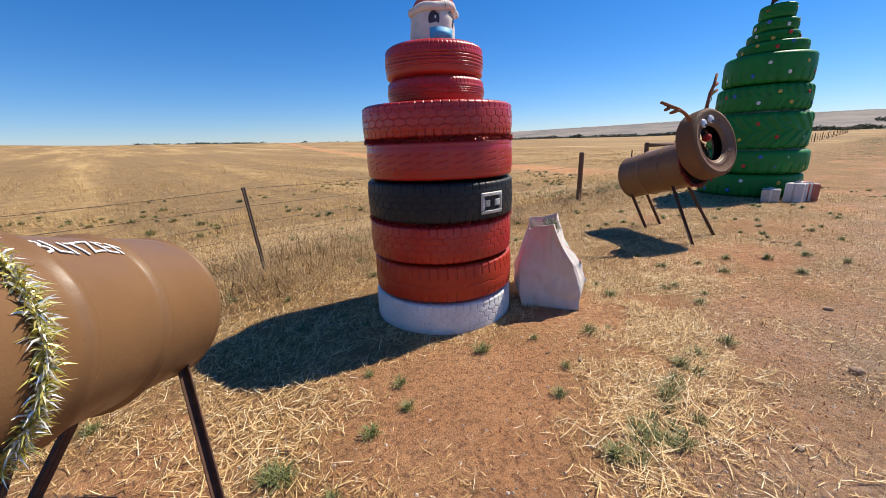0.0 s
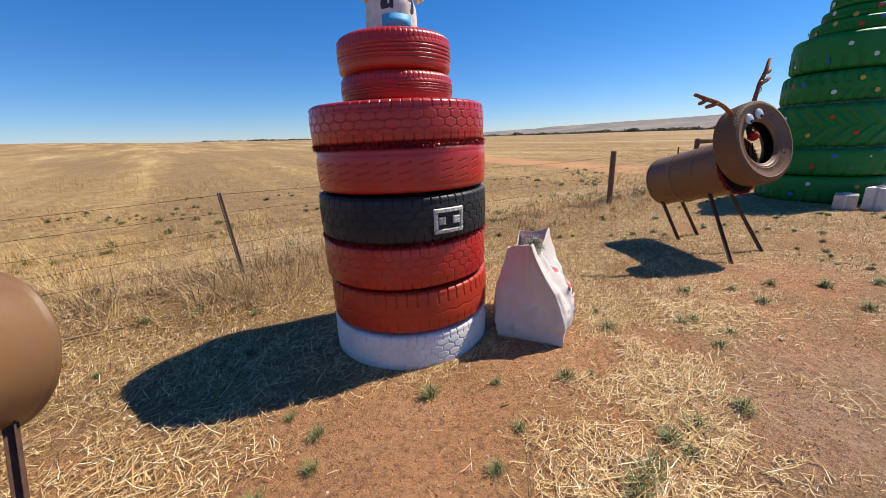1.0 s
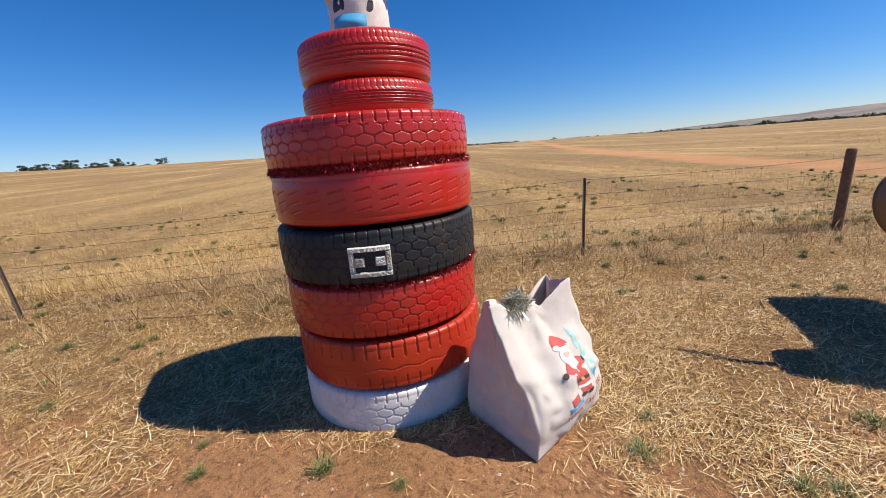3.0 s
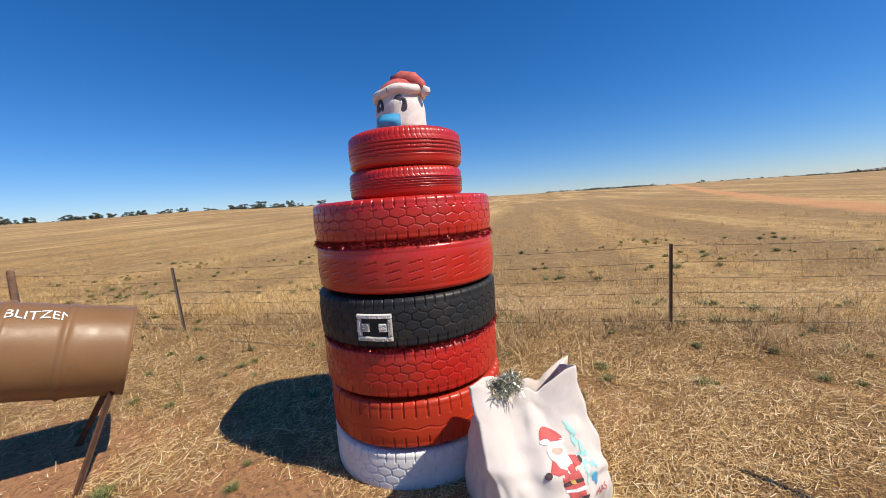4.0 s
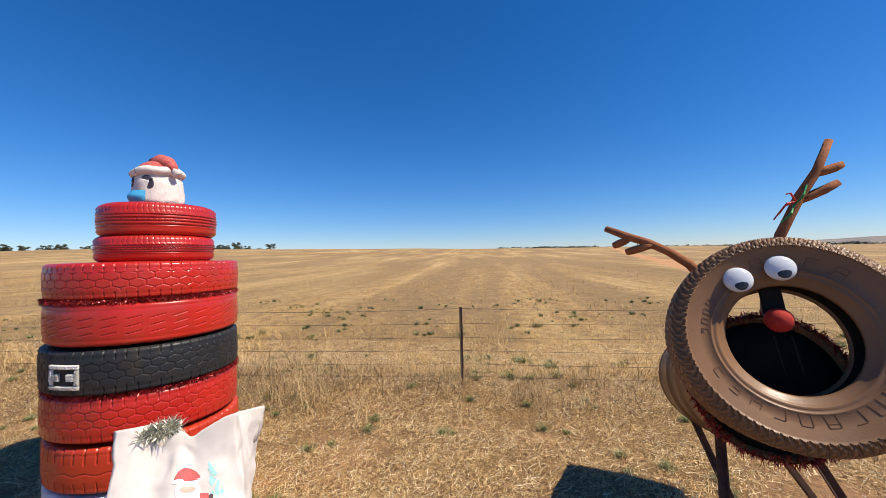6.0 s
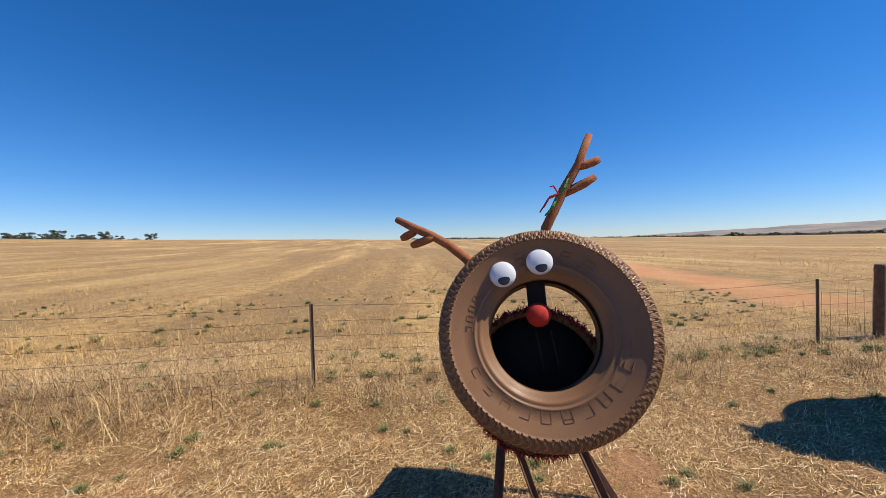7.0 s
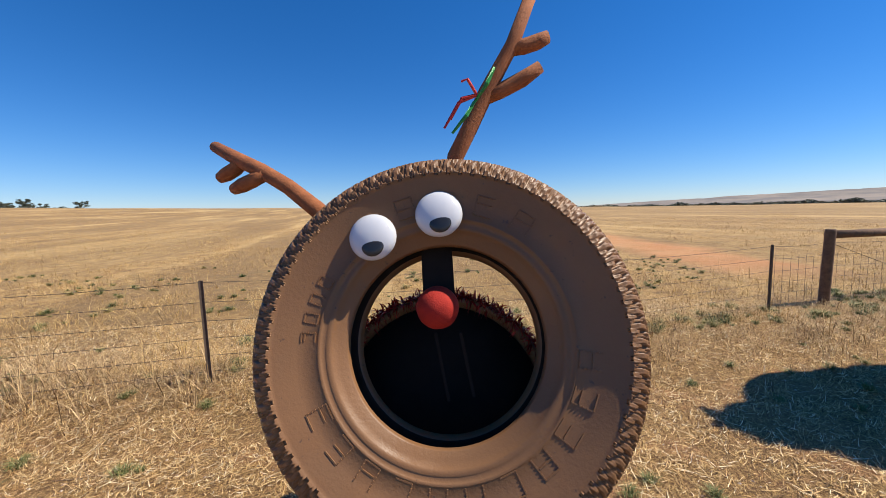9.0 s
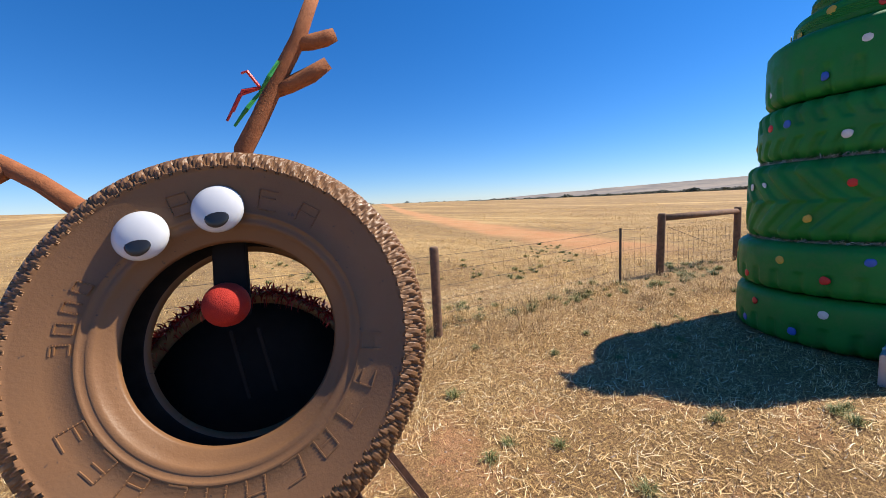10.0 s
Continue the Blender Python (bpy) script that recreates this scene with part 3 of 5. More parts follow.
def gum_tree(seed, m, h, shrub=False):
    rng = random.Random(seed)
    t = thing("gum_tree" if not shrub else "roadside_bush", m, "dark spreading gum tree on the rise" if not shrub else "dense dark roadside bush", "tree" if not shrub else "bush", "skyline trees" if not shrub else "roadside bushes")
    lean = Vector((rng.uniform(-0.1, 0.1), rng.uniform(-0.1, 0.1), 0)) * h
    fork = 0.12 if shrub else 0.3
    trunk = tube([(0, 0, -0.3), lean * 0.3 + Vector((0, 0, h * fork * 0.5)), lean * 0.6 + Vector((0, 0, h * fork))], [h * 0.03, h * 0.024, h * 0.018], 7)
    limbs, crown = [trunk], []
    for i in range(13 if not shrub else 14):
        a = rng.uniform(0, 6.28)
        s = h * rng.uniform(0.18, 0.42)
        end = lean * 0.8 + Vector((math.cos(a) * s, math.sin(a) * s, h * rng.uniform(0.42, 0.92) if not shrub else h * rng.uniform(0.2, 0.85)))
        start = lean * 0.6 + Vector((0, 0, h * fork))
        limbs.append(tube([start, start.lerp(end, 0.5) + Vector((0, 0, -0.03 * h)), end], [h * 0.014, h * 0.01, h * 0.005], 5))
        for _ in range(3):
            p = end + Vector((rng.gauss(0, 1), rng.gauss(0, 1), rng.gauss(0, 0.5))) * h * 0.06
            crown.append(moved(clump(rng, 1.0), Matrix.Translation(p) @ Matrix.Diagonal((h * 0.14, h * 0.14, h * (0.10 if not shrub else 0.13), 1))))
    part("trunk", join(*limbs), M_BARK, t)
    part("crown", join(*crown), M_LEAF, t, smooth_shade=False)
    return t


make_ground()
make_road()
make_hills()
far_woods()


def polar(a, r, sink=0.0):
    x, y = 2 + r * math.cos(radians(a)), 2 + r * math.sin(radians(a))
    return Matrix.Translation((x, y, ground_z(x, y) - sink))


TREES = [gum_tree(s, polar(160 + 4 * s, 330), 7.0 + 0.8 * s) for s in range(3)]
rng = random.Random(11)
for a, dense in ((162, 3), (165, 6), (167, 6), (169, 7), (171, 7), (174, 3), (178, 5), (182, 7), (184, 7), (187, 7), (190, 6), (193, 5), (197, 5)):
    for _ in range(dense):
        src = rng.choice(TREES)
        k = rng.uniform(0.4, 0.85)
        copy_thing(src, polar(a + rng.uniform(-1.3, 1.3), rng.uniform(300, 370), 0.3) @ pose(0, 0, 0, 0, 0, rng.uniform(0, 360)) @ Matrix.Diagonal((k, k, k, 1)))
copy_thing(TREES[0], polar(116.2, 400, 1.0) @ Matrix.Diagonal((0.75, 0.75, 0.75, 1)))
BUSH = gum_tree(40, Matrix.Translation(site(46, -15)), 5.5, True)
for u, v, k in ((52, -14, 1.1), (60, -13.5, 0.9), (72, -12, 1.2), (88, -11, 1.1), (110, -9, 1.2), (140, -8, 1.3), (40, -17, 1.2), (190, -3, 1.4)):
    copy_thing(BUSH, Matrix.Translation(site(u, v + bend(u))) @ pose(0, 0, 0, 0, 0, u * 37) @ Matrix.Diagonal((k, k, k, 1)))


# ---- fence ----
def star_picket(h):
    v, f = [], []
    for k in range(3):
        a = radians(120 * k + 20)
        v0, f0 = box(0.003, 0.02, h + 0.25, 0, pose(0, 0, h / 2 - 0.125) @ pose(0, 0, 0, 0, 0, math.degrees(a)) @ pose(0, 0.01, 0))
        f += [tuple(i + len(v) for i in q) for q in f0]
        v += v0
    return v, f


def round_post(r, h, seed):
    prof = [(0.0, h), (r * 0.7, h), (r * 0.96, h - 0.012), (r, h - 0.04), (r * 1.03, h * 0.5), (r * 1.05, -0.25)]
    v, f = revolve(prof, 14)
    return [(x * (1 + 0.07 * noise.noise((x * 20, y * 20, z * 3 + seed))), y * (1 + 0.07 * noise.noise((y * 20, x * 20, z * 3 + seed))), z) for x, y, z in v], f


def fence_point(u):
    near = {-5.36: 3.92, -2.07: 4.0, 0.94: 4.13, 3.97: 4.29, 7.14: 4.35, 10.5: 4.9, 11.58: 5.02}
    keys = sorted(near)
    if u <= keys[0]:
        v = near[keys[0]]
    elif u >= keys[-1]:
        v = near[keys[-1]] + bend(u)
    else:
        for a, b in zip(keys, keys[1:]):
            if a <= u <= b:
                v = near[a] + (near[b] - near[a]) * (u - a) / (b - a)
    return v


fence = thing("fence", Matrix(), "wire paddock fence on steel pickets and timber posts", "fence")
picket = mesh_of("post", *star_picket(0.95), M_GALV, False)
timber = mesh_of("post", *round_post(0.048, 1.03, 2), M_POST)
strainer = mesh_of("post", *round_post(0.06, 1.12, 5), M_POST)
POSTS = [(-2.07, picket, 6), (0.94, picket, 5), (3.97, picket, 0), (7.14, timber, 0), (10.5, picket, 0), (11.58, strainer, 0), (14.0, strainer, 0), (-5.36, timber, 2)]
POSTS += [(-8.6 - 3 * i, timber if i % 4 == 3 else picket, rnd.uniform(-3, 3)) for i in range(16)]
POSTS += [(17.0 + 3 * i, timber if i % 3 == 2 else picket, rnd.uniform(-2, 2)) for i in range(40)]
for u, me, lean in POSTS:
    p = site(u, fence_point(u))
    o = part("post", me, None, fence, "brown timber post" if me is not picket else "")
    o.matrix_local = Matrix.Translation((p.x, p.y, p.z - 0.06)) @ Matrix.Rotation(radians(-lean), 4, ACROSS) @ Matrix.Rotation(radians(rnd.uniform(-2, 2)), 4, ALONG) @ pose(0, 0, 0, 0, 0, rnd.uniform(0, 90))
ends = sorted(u for u, *_ in POSTS)


def wire_run(h, sag, barbed):
    pts = []
    for a, b in zip(ends, ends[1:]):
        for k in range(6):
            t = k / 6
            u = a + (b - a) * t
            p, q = site(a, fence_point(a)), site(b, fence_point(b))
            s = p.lerp(q, t)
            pts.append((s.x, s.y, s.z + h - 0.06 - sag * 4 * t * (1 - t)))
    g = [tube(pts, [0.0019] * len(pts), 5)]
    if barbed:
        for p, q in zip(pts, pts[1:]):
            p, q = Vector(p), Vector(q)
            if abs(uv(p.x, p.y)[0] - 4) > 14:
                continue
            n = int((q - p).length / 0.11)
            for i in range(n):
                c = p.lerp(q, (i + 0.5) / n)
                d = Vector((rnd.gauss(0, 1), rnd.gauss(0, 1), rnd.gauss(0, 1))).normalized() * 0.013
                g.append(tube([c - d, c + d], [0.0016, 0.0016], 3, False))
    return join(*g)


for h, sag, barbed in ((0.93, 0.025, True), (0.76, 0.012, False), (0.6, 0.012, False), (0.45, 0.01, False), (0.3, 0.01, False), (0.16, 0.01, False)):
    part("barbed_wire" if barbed else "wire", wire_run(h, sag, barbed), M_WIRE, fence)
a, b = site(11.58, fence_point(11.58), 0.98), site(14.0, fence_point(14.0), 0.98)
part("rail", tube([a, a.lerp(b, 0.5), b], [0.055, 0.058, 0.05], 12), M_POST, fence, "weathered round timber stay rail")
part("stay_wire", tube([a - Vector((0, 0, 0.1)), b - Vector((0, 0, 0.85))], [0.003, 0.003], 5), M_WIRE, fence)
uprights = []
for i in range(24):
    u = 10.57 + 0.15 * i
    p = site(u, fence_point(u))
    uprights.append(tube([(p.x, p.y, p.z + 0.08), (p.x, p.y, p.z + 0.72)], [0.0016, 0.0016], 4, False))
part("mesh_wire", join(*uprights), M_WIRE, fence, "thin upright stock mesh wires")


# ---- figure of stacked tyres ----
FX, FY = 0.096, 3.052
fig = thing("tyre_figure", pose(FX, FY, 0), "tall figure of stacked red, black and white painted tyres", "sculpture")
LEVELS = [(-0.075, 0.222, "hex", M_WHITE, "white painted tyre sunk in the soil", 0.551), (0.229, 0.506, "tick", M_ORANGE, "faded red painted tyre", 0.548), (0.515, 0.788, "hex", M_RED, "", 0.55), (0.796, 1.070, "hex", M_BLACK, "black tyre worn as a belt", 0.556), (1.077, 1.338, "zig", M_RED, "", 0.549), (1.346, 1.580, "hex", M_RED, "", 0.552)]
for i, (lo, hi, kind, mat, label, R) in enumerate(LEVELS):
    geo = tyre_geo(R, hi - lo - 0.008, 0.29, kind, 1000, 46, 0.036, 0.0, 0.0022, i * 1.7)
    part("tyre", geo, [mat, M_INNER], fig, label, at=pose(0.006 * math.sin(i * 2.1), 0.006 * math.cos(i * 1.3), (lo + hi) / 2, 0, 0, i * 23))
for i, (lo, hi) in enumerate(((1.577, 1.755), (1.751, 1.972))):
    part("tyre", tyre_geo(0.357, hi - lo, 0.165, "rib", 640, 46, 0.05, 0.004, 0.001, i), [M_RED, M_INNER], fig, "smaller red car tyre", at=pose(-0.004 - 0.006 * i, 0.046 + 0.014 * i, (lo + hi) / 2, 0, 0, i * 70))
rt = random.Random(5)
for z in (1.342, 0.792):
    part("tinsel", tinsel_geo(ring(0.536, z), 0.032, 6000, rt, 0.0035), M_REDTIN, fig, "dark red foil tinsel", False)


def buckle():
    """A glittered frame with two inner teeth, curved to the belt."""
    w, h, t = 0.196, 0.146, 0.026
    pieces = [(-w / 2, -h / 2, w / 2, -h / 2 + t), (-w / 2, h / 2 - t, w / 2, h / 2), (-w / 2, -h / 2 + t, -w / 2 + t, h / 2 - t), (w / 2 - t, -h / 2 + t, w / 2, h / 2 - t), (-w / 2 + t, -0.023, -0.024, 0.023), (0.024, -0.023, w / 2 - t, 0.023)]
    v, f = [], []
    rg = random.Random(9)
    for x0, y0, x1, y1 in pieces:
        nx, ny = max(2, int((x1 - x0) / 0.005)), max(2, int((y1 - y0) / 0.005))
        o = len(v)
        for i in range(nx + 1):
            for j in range(ny + 1):
                x, y = x0 + (x1 - x0) * i / nx, y0 + (y1 - y0) * j / ny
                r = 0.569 + rg.uniform(-0.0025, 0.0025) if 0 < i < nx and 0 < j < ny else 0.558
                a = x / 0.556
                v.append((r * math.cos(a), r * math.sin(a), y))
        f += [(o + i * (ny + 1) + j, o + (i + 1) * (ny + 1) + j, o + (i + 1) * (ny + 1) + j + 1, o + i * (ny + 1) + j + 1) for i in range(nx) for j in range(ny)]
    return v, f


part("buckle", buckle(), M_GLITTER, fig, "silver glitter belt buckle frame", False, pose(0, 0, 0.917, 0, 0, -52.4))


# ---- plush head ----
def plush_head(m):
    K = Mat("white_plush", 0.95)
    K.colour(K.mix(K.ramp(K.noise(30), (0.3, 0.0), (0.7, 1.0)), (0.80, 0.74, 0.68), (0.68, 0.6, 0.54)))
    K.bump(K.math("ADD", K.noise(420, 3), K.math("MULTIPLY", K.noise(24, 4), 3.0)), 0.5, 0.006)
    H = Mat("red_felt", 0.9)
    H.colour(H.mix(H.ramp(H.noise(40), (0.3, 0.0), (0.7, 1.0)), (0.60, 0.15, 0.12), (0.44, 0.06, 0.055)))
    H.bump(H.noise(160, 4), 0.6, 0.006)
    mask = simple("blue_mask", (0.07, 0.42, 0.68), (0.05, 0.33, 0.58), 0.6, 0, 30)
    iris = simple("dark_print", (0.025, 0.02, 0.03), (0.06, 0.045, 0.07), 0.5, 0, 60)
    glint = simple("white_print", (0.8, 0.8, 0.82), (0.75, 0.75, 0.78), 0.5)
    geos = []

    def add(g, k):
        geos.append((g[0], g[1], k))

    prof = [(0.0, -0.005), (0.11, 0.0), (0.126, 0.03), (0.128, 0.08), (0.122, 0.14), (0.11, 0.19), (0.08, 0.225), (0.0, 0.24)]
    fine = []
    for (r0, z0), (r1, z1) in zip(prof, prof[1:]):
        fine += [(r0 + (r1 - r0) * t / 5, z0 + (z1 - z0) * t / 5) for t in range(5)]
    v, f = revolve(fine + [prof[-1]], 48)
    v = [(x * (1 + 0.05 * noise.noise((x * 18, y * 18, z * 18))), y * (1 + 0.05 * noise.noise((x * 18, y * 18, z * 18 + 4))), z + 0.006 * noise.noise((x * 15, y * 15, 2))) for x, y, z in v]
    add((v, f), 0)
    brim = [(0.114 * math.cos(a), 0.114 * math.sin(a), 0.198 + 0.012 * math.sin(a * 1.0) + 0.004 * math.sin(5 * a)) for a in [2 * math.pi * i / 36 for i in range(37)]]
    add(tube(brim, [0.023] * 37, 10, False), 0)
    cap = []
    for i in range(13):
        t = i / 12
        cap.append((0.108 * math.cos(t * math.pi / 2) ** 0.8 + 0.004, 0.2 + 0.09 * t ** 0.9))
    v, f = revolve(cap, 40)
    v = [(x * (1 + 0.12 * noise.noise((x * 14, y * 14, z * 14))), y * (1 + 0.1 * noise.noise((y * 14, x * 14, z * 14))) + 0.25 * max(0, z - 0.25), z) for x, y, z in v]
    add((v, f), 1)
    add(tube([(0.0, -0.02, 0.255), (0.0, 0.03, 0.268), (0.01, 0.085, 0.258), (0.015, 0.125, 0.228), (0.015, 0.143, 0.205)], [0.046, 0.05, 0.04, 0.028, 0.016], 16), 1)
    add(ball(0.024, 16, 10, pose(0.015, 0.147, 0.198), 0.25), 0)
    for y, s in ((-0.06, 1.3), (0.05, 1.5)):
        a = math.atan2(y, 0.11)
        q = pose(0.119 * math.cos(a), 0.119 * math.sin(a), 0.125) @ pose(0, 0, 0, 0, 0, math.degrees(a))
        add(ball(1.0, 16, 10, q @ Matrix.Diagonal((0.006, 0.024 * s, 0.034 * s, 1))), 3)
        add(ball(1.0, 10, 8, q @ pose(0.004, 0.008, 0.012) @ Matrix.Diagonal((0.004, 0.006, 0.009, 1))), 4)
        for d in (-0.5, 0.1, 0.7):
            add(tube([tuple(q @ Vector((0.004, 0.012 + 0.004 * d, 0.016 + 0.01 * d))), tuple(q @ Vector((0.004, 0.034, 0.018 + 0.018 * d)))], [0.003, 0.0015], 5), 3)
    cols, rows = 13, 7
    mv, mf = [], []
    for i in range(cols):
        for j in range(rows):
            s, t = i / (cols - 1) * 2 - 1, j / (rows - 1)
            a = -0.14 + s * 0.56
            r = 0.131 + 0.022 * (1 - s * s) * math.sin(math.pi * min(1, t * 1.1)) + 0.002 * math.sin(t * 18)
            mv.append((r * math.cos(a), r * math.sin(a), 0.028 + 0.056 * t + 0.012 * (1 - s * s) * (t - 0.5)))
    mf = [(i * rows + j, (i + 1) * rows + j, (i + 1) * rows + j + 1, i * rows + j + 1) for i in range(cols - 1) for j in range(rows - 1)]
    add((mv, mf), 2)
    v, f, idx = [], [], []
    for g, q, k in geos:
        f += [tuple(i + len(v) for i in face) for face in q]
        v += g
        idx += [k] * len(q)
    return solid("plush_head", (v, f, idx), [K.m, H.m, mask, iris, glint], "white plush toy head with red cap and blue mask", "toy", at=m)


plush_head(pose(FX - 0.012, FY + 0.052, 1.969, 0, 0, -58) @ Matrix.Diagonal((1.25, 1.25, 1.25, 1)))


# ---- sack of presents ----
SA, SB, SC, SD = Vector((0.73, 2.91)), Vector((1.15, 2.77)), Vector((1.29, 3.34)), Vector((0.87, 3.48))


def sack_point(k, t, h):
    """Side k from its corner at t, h from the foot to the rim."""
    foot = (SA, SB, SC, SD, SA)
    p = foot[k].lerp(foot[k + 1], t)
    mid = (SA + SB + SC + SD) / 4
    puff = (0.075 if k == 1 else 0.04 if k == 3 else 0.012) * math.sin(math.pi * t) * math.sin(math.pi * min(1, h * 1.3))
    p = p + (mid - p) * 0.06 * h + (p - mid).normalized() * puff
    back = (SA - SB).normalized()
    s = (t if k == 1 else 1 - t if k == 3 else 0.0 if k == 0 else 1.0)
    lean = (0.24 - 0.06 * s) * smooth(0.1, 1.08, h) - 0.03 * math.sin(math.pi * h)
    deep = max(0.0, (p - SB).dot(back)) / 0.443
    p = p - back * 0.443 * deep + back * (lean + deep * (0.443 - lean + 0.03 * math.sin(math.pi * min(1.0, h * 1.2)) - 0.05 * smooth(0.45, 1.0, h)))
    s = (t if k == 1 else 1 - t if k == 3 else 0.0 if k == 0 else 1.0)
    top = 0.70 - 0.07 * math.exp(-((s - 0.34) / 0.10) ** 2) - 0.045 * math.exp(-((s - 0.62) / 0.09) ** 2) + 0.05 * smooth(0.7, 1.0, s) - 0.05 * smooth(0.08, 0.3, s)
    top -= 0.075 * deep
    p = p + Vector((0.0, (0.16 * deep - 0.075) * smooth(0.1, 1.0, h)))
    if k in (0, 2):
        gusset = 1 - abs(2 * t - 1)
        inward = (SC - SB).normalized() * (1 if k == 0 else -1)
        p = p + inward * gusset * (0.008 + 0.055 * smooth(0.6, 1.0, h))
    z = top * h
    w = noise.noise((p.x * 7, p.y * 7, z * 6)) * 0.02 + abs(noise.noise((p.x * 13 + 3, p.y * 13, z * 9))) * 0.022 - 0.006
    w += 0.014 * noise.voronoi((p.x * 7, p.y * 7, z * 5))[0][0] - 0.009
    n = (p - mid).normalized()
    p = p + n * w * smooth(0.0, 0.15, h)
    if k == 1:
        fold = math.exp(-((z - 0.36 + 0.16 * (t - 0.3)) / 0.03) ** 2)
        p = p + n * 0.014 * fold
    return Vector((p.x, p.y, 0.004 + z))


def make_sack():
    n, rows = 40, 52
    v, f = [], []
    for j in range(rows + 1):
        for k in range(4):
            for i in range(n):
                v.append(sack_point(k, i / n, j / rows))
    m = 4 * n
    for j in range(rows):
        f += [(j * m + i, j * m + (i + 1) % m, (j + 1) * m + (i + 1) % m, (j + 1) * m + i) for i in range(m)]
    inner = len(v)
    mid = sum((Vector(p) for p in v[-m:]), Vector()) / m
    for j in range(4):
        for i in range(m):
            p = v[rows * m + i]
            v.append(p.lerp(Vector((mid.x, mid.y, p.z)), 0.03 + 0.03 * j) - Vector((0, 0, 0.07 * j)))
    f += [(rows * m + i, rows * m + (i + 1) % m, inner + (i + 1) % m, inner + i) for i in range(m)]
    for j in range(3):
        f += [(inner + j * m + i, inner + j * m + (i + 1) % m, inner + (j + 1) * m + (i + 1) % m, inner + (j + 1) * m + i) for i in range(m)]
    f.append(tuple(range(inner + 3 * m, inner + 4 * m)))
    f.append(tuple(reversed(range(m))))
    sack = new("calico_sack", mesh_of("calico_sack", v, f, M_CLOTH))
    tagged(sack, "crumpled cream calico sack with a printed front", "sack")
    return sack


def on_sack(x, y, lift=0.004):
    """A point of the printed side: x and y in metres from its middle."""
    t, h = 0.5 + x / 0.58, 0.5 + y / 0.7
    p = sack_point(1, t, h)
    e = 0.01
    n = (sack_point(1, t + e, h) - p).cross(sack_point(1, t, h + e) - p).normalized()
    return p + n * lift


def flat_shape(points, lift):
    """A printed patch: fan of an outline about its middle."""
    cx, cy = sum(p[0] for p in points) / len(points), sum(p[1] for p in points) / len(points)
    v, f, rings = [on_sack(cx, cy, lift)], [], 4
    m = len(points)
    for k in range(1, rings + 1):
        v += [on_sack(cx + (x - cx) * k / rings, cy + (y - cy) * k / rings, lift) for x, y in points]
    f += [(0, 1 + i, 1 + (i + 1) % m) for i in range(m)]
    for k in range(rings - 1):
        a, b = 1 + k * m, 1 + (k + 1) * m
        f += [(a + i, b + i, b + (i + 1) % m, a + (i + 1) % m) for i in range(m)]
    return v, f


def oval(cx, cy, rx, ry, n=18, a0=0, a1=360):
    return [(cx + rx * math.cos(radians(a0 + (a1 - a0) * i / n)), cy + ry * math.sin(radians(a0 + (a1 - a0) * i / n))) for i in range(n + (a1 - a0 != 360))]


def rect(cx, cy, w, h):
    return [(cx - w / 2, cy - h / 2), (cx, cy - h / 2), (cx + w / 2, cy - h / 2), (cx + w / 2, cy), (cx + w / 2, cy + h / 2), (cx, cy + h / 2), (cx - w / 2, cy + h / 2), (cx - w / 2, cy)]


sack = make_sack()
P_RED = simple("red_print", (0.56, 0.11, 0.10), (0.46, 0.08, 0.075), 0.85, 0, 40)
P_TEAL = simple("teal_print", (0.28, 0.58, 0.56), (0.4, 0.66, 0.62), 0.85, 0, 40)
P_BLUE = simple("blue_print", (0.08, 0.33, 0.6), (0.12, 0.42, 0.62), 0.85, 0, 40)
P_SKIN = simple("skin_print_ink", (0.62, 0.42, 0.34), (0.58, 0.38, 0.3), 0.85, 0, 40)
P_GOLD = simple("gold_print_ink", (0.6, 0.38, 0.1), (0.5, 0.3, 0.08), 0.85, 0, 40)
P_DARK = simple("dark_print_ink", (0.05, 0.03, 0.03), (0.09, 0.05, 0.05), 0.85, 0, 40)
P_WHITE = simple("white_print_ink", (0.82, 0.8, 0.78), (0.74, 0.72, 0.7), 0.85, 0, 40)
OX, OY, PS = 0.045, 0.03, 0.92
rp = random.Random(31)
fir = [oval(0.105 + rp.uniform(-1, 1) * 0.045 * (0.15 - y) / 0.22, y, rp.uniform(0.006, 0.013), rp.uniform(0.008, 0.018), 8) for y in np.linspace(0.14, -0.10, 26)]
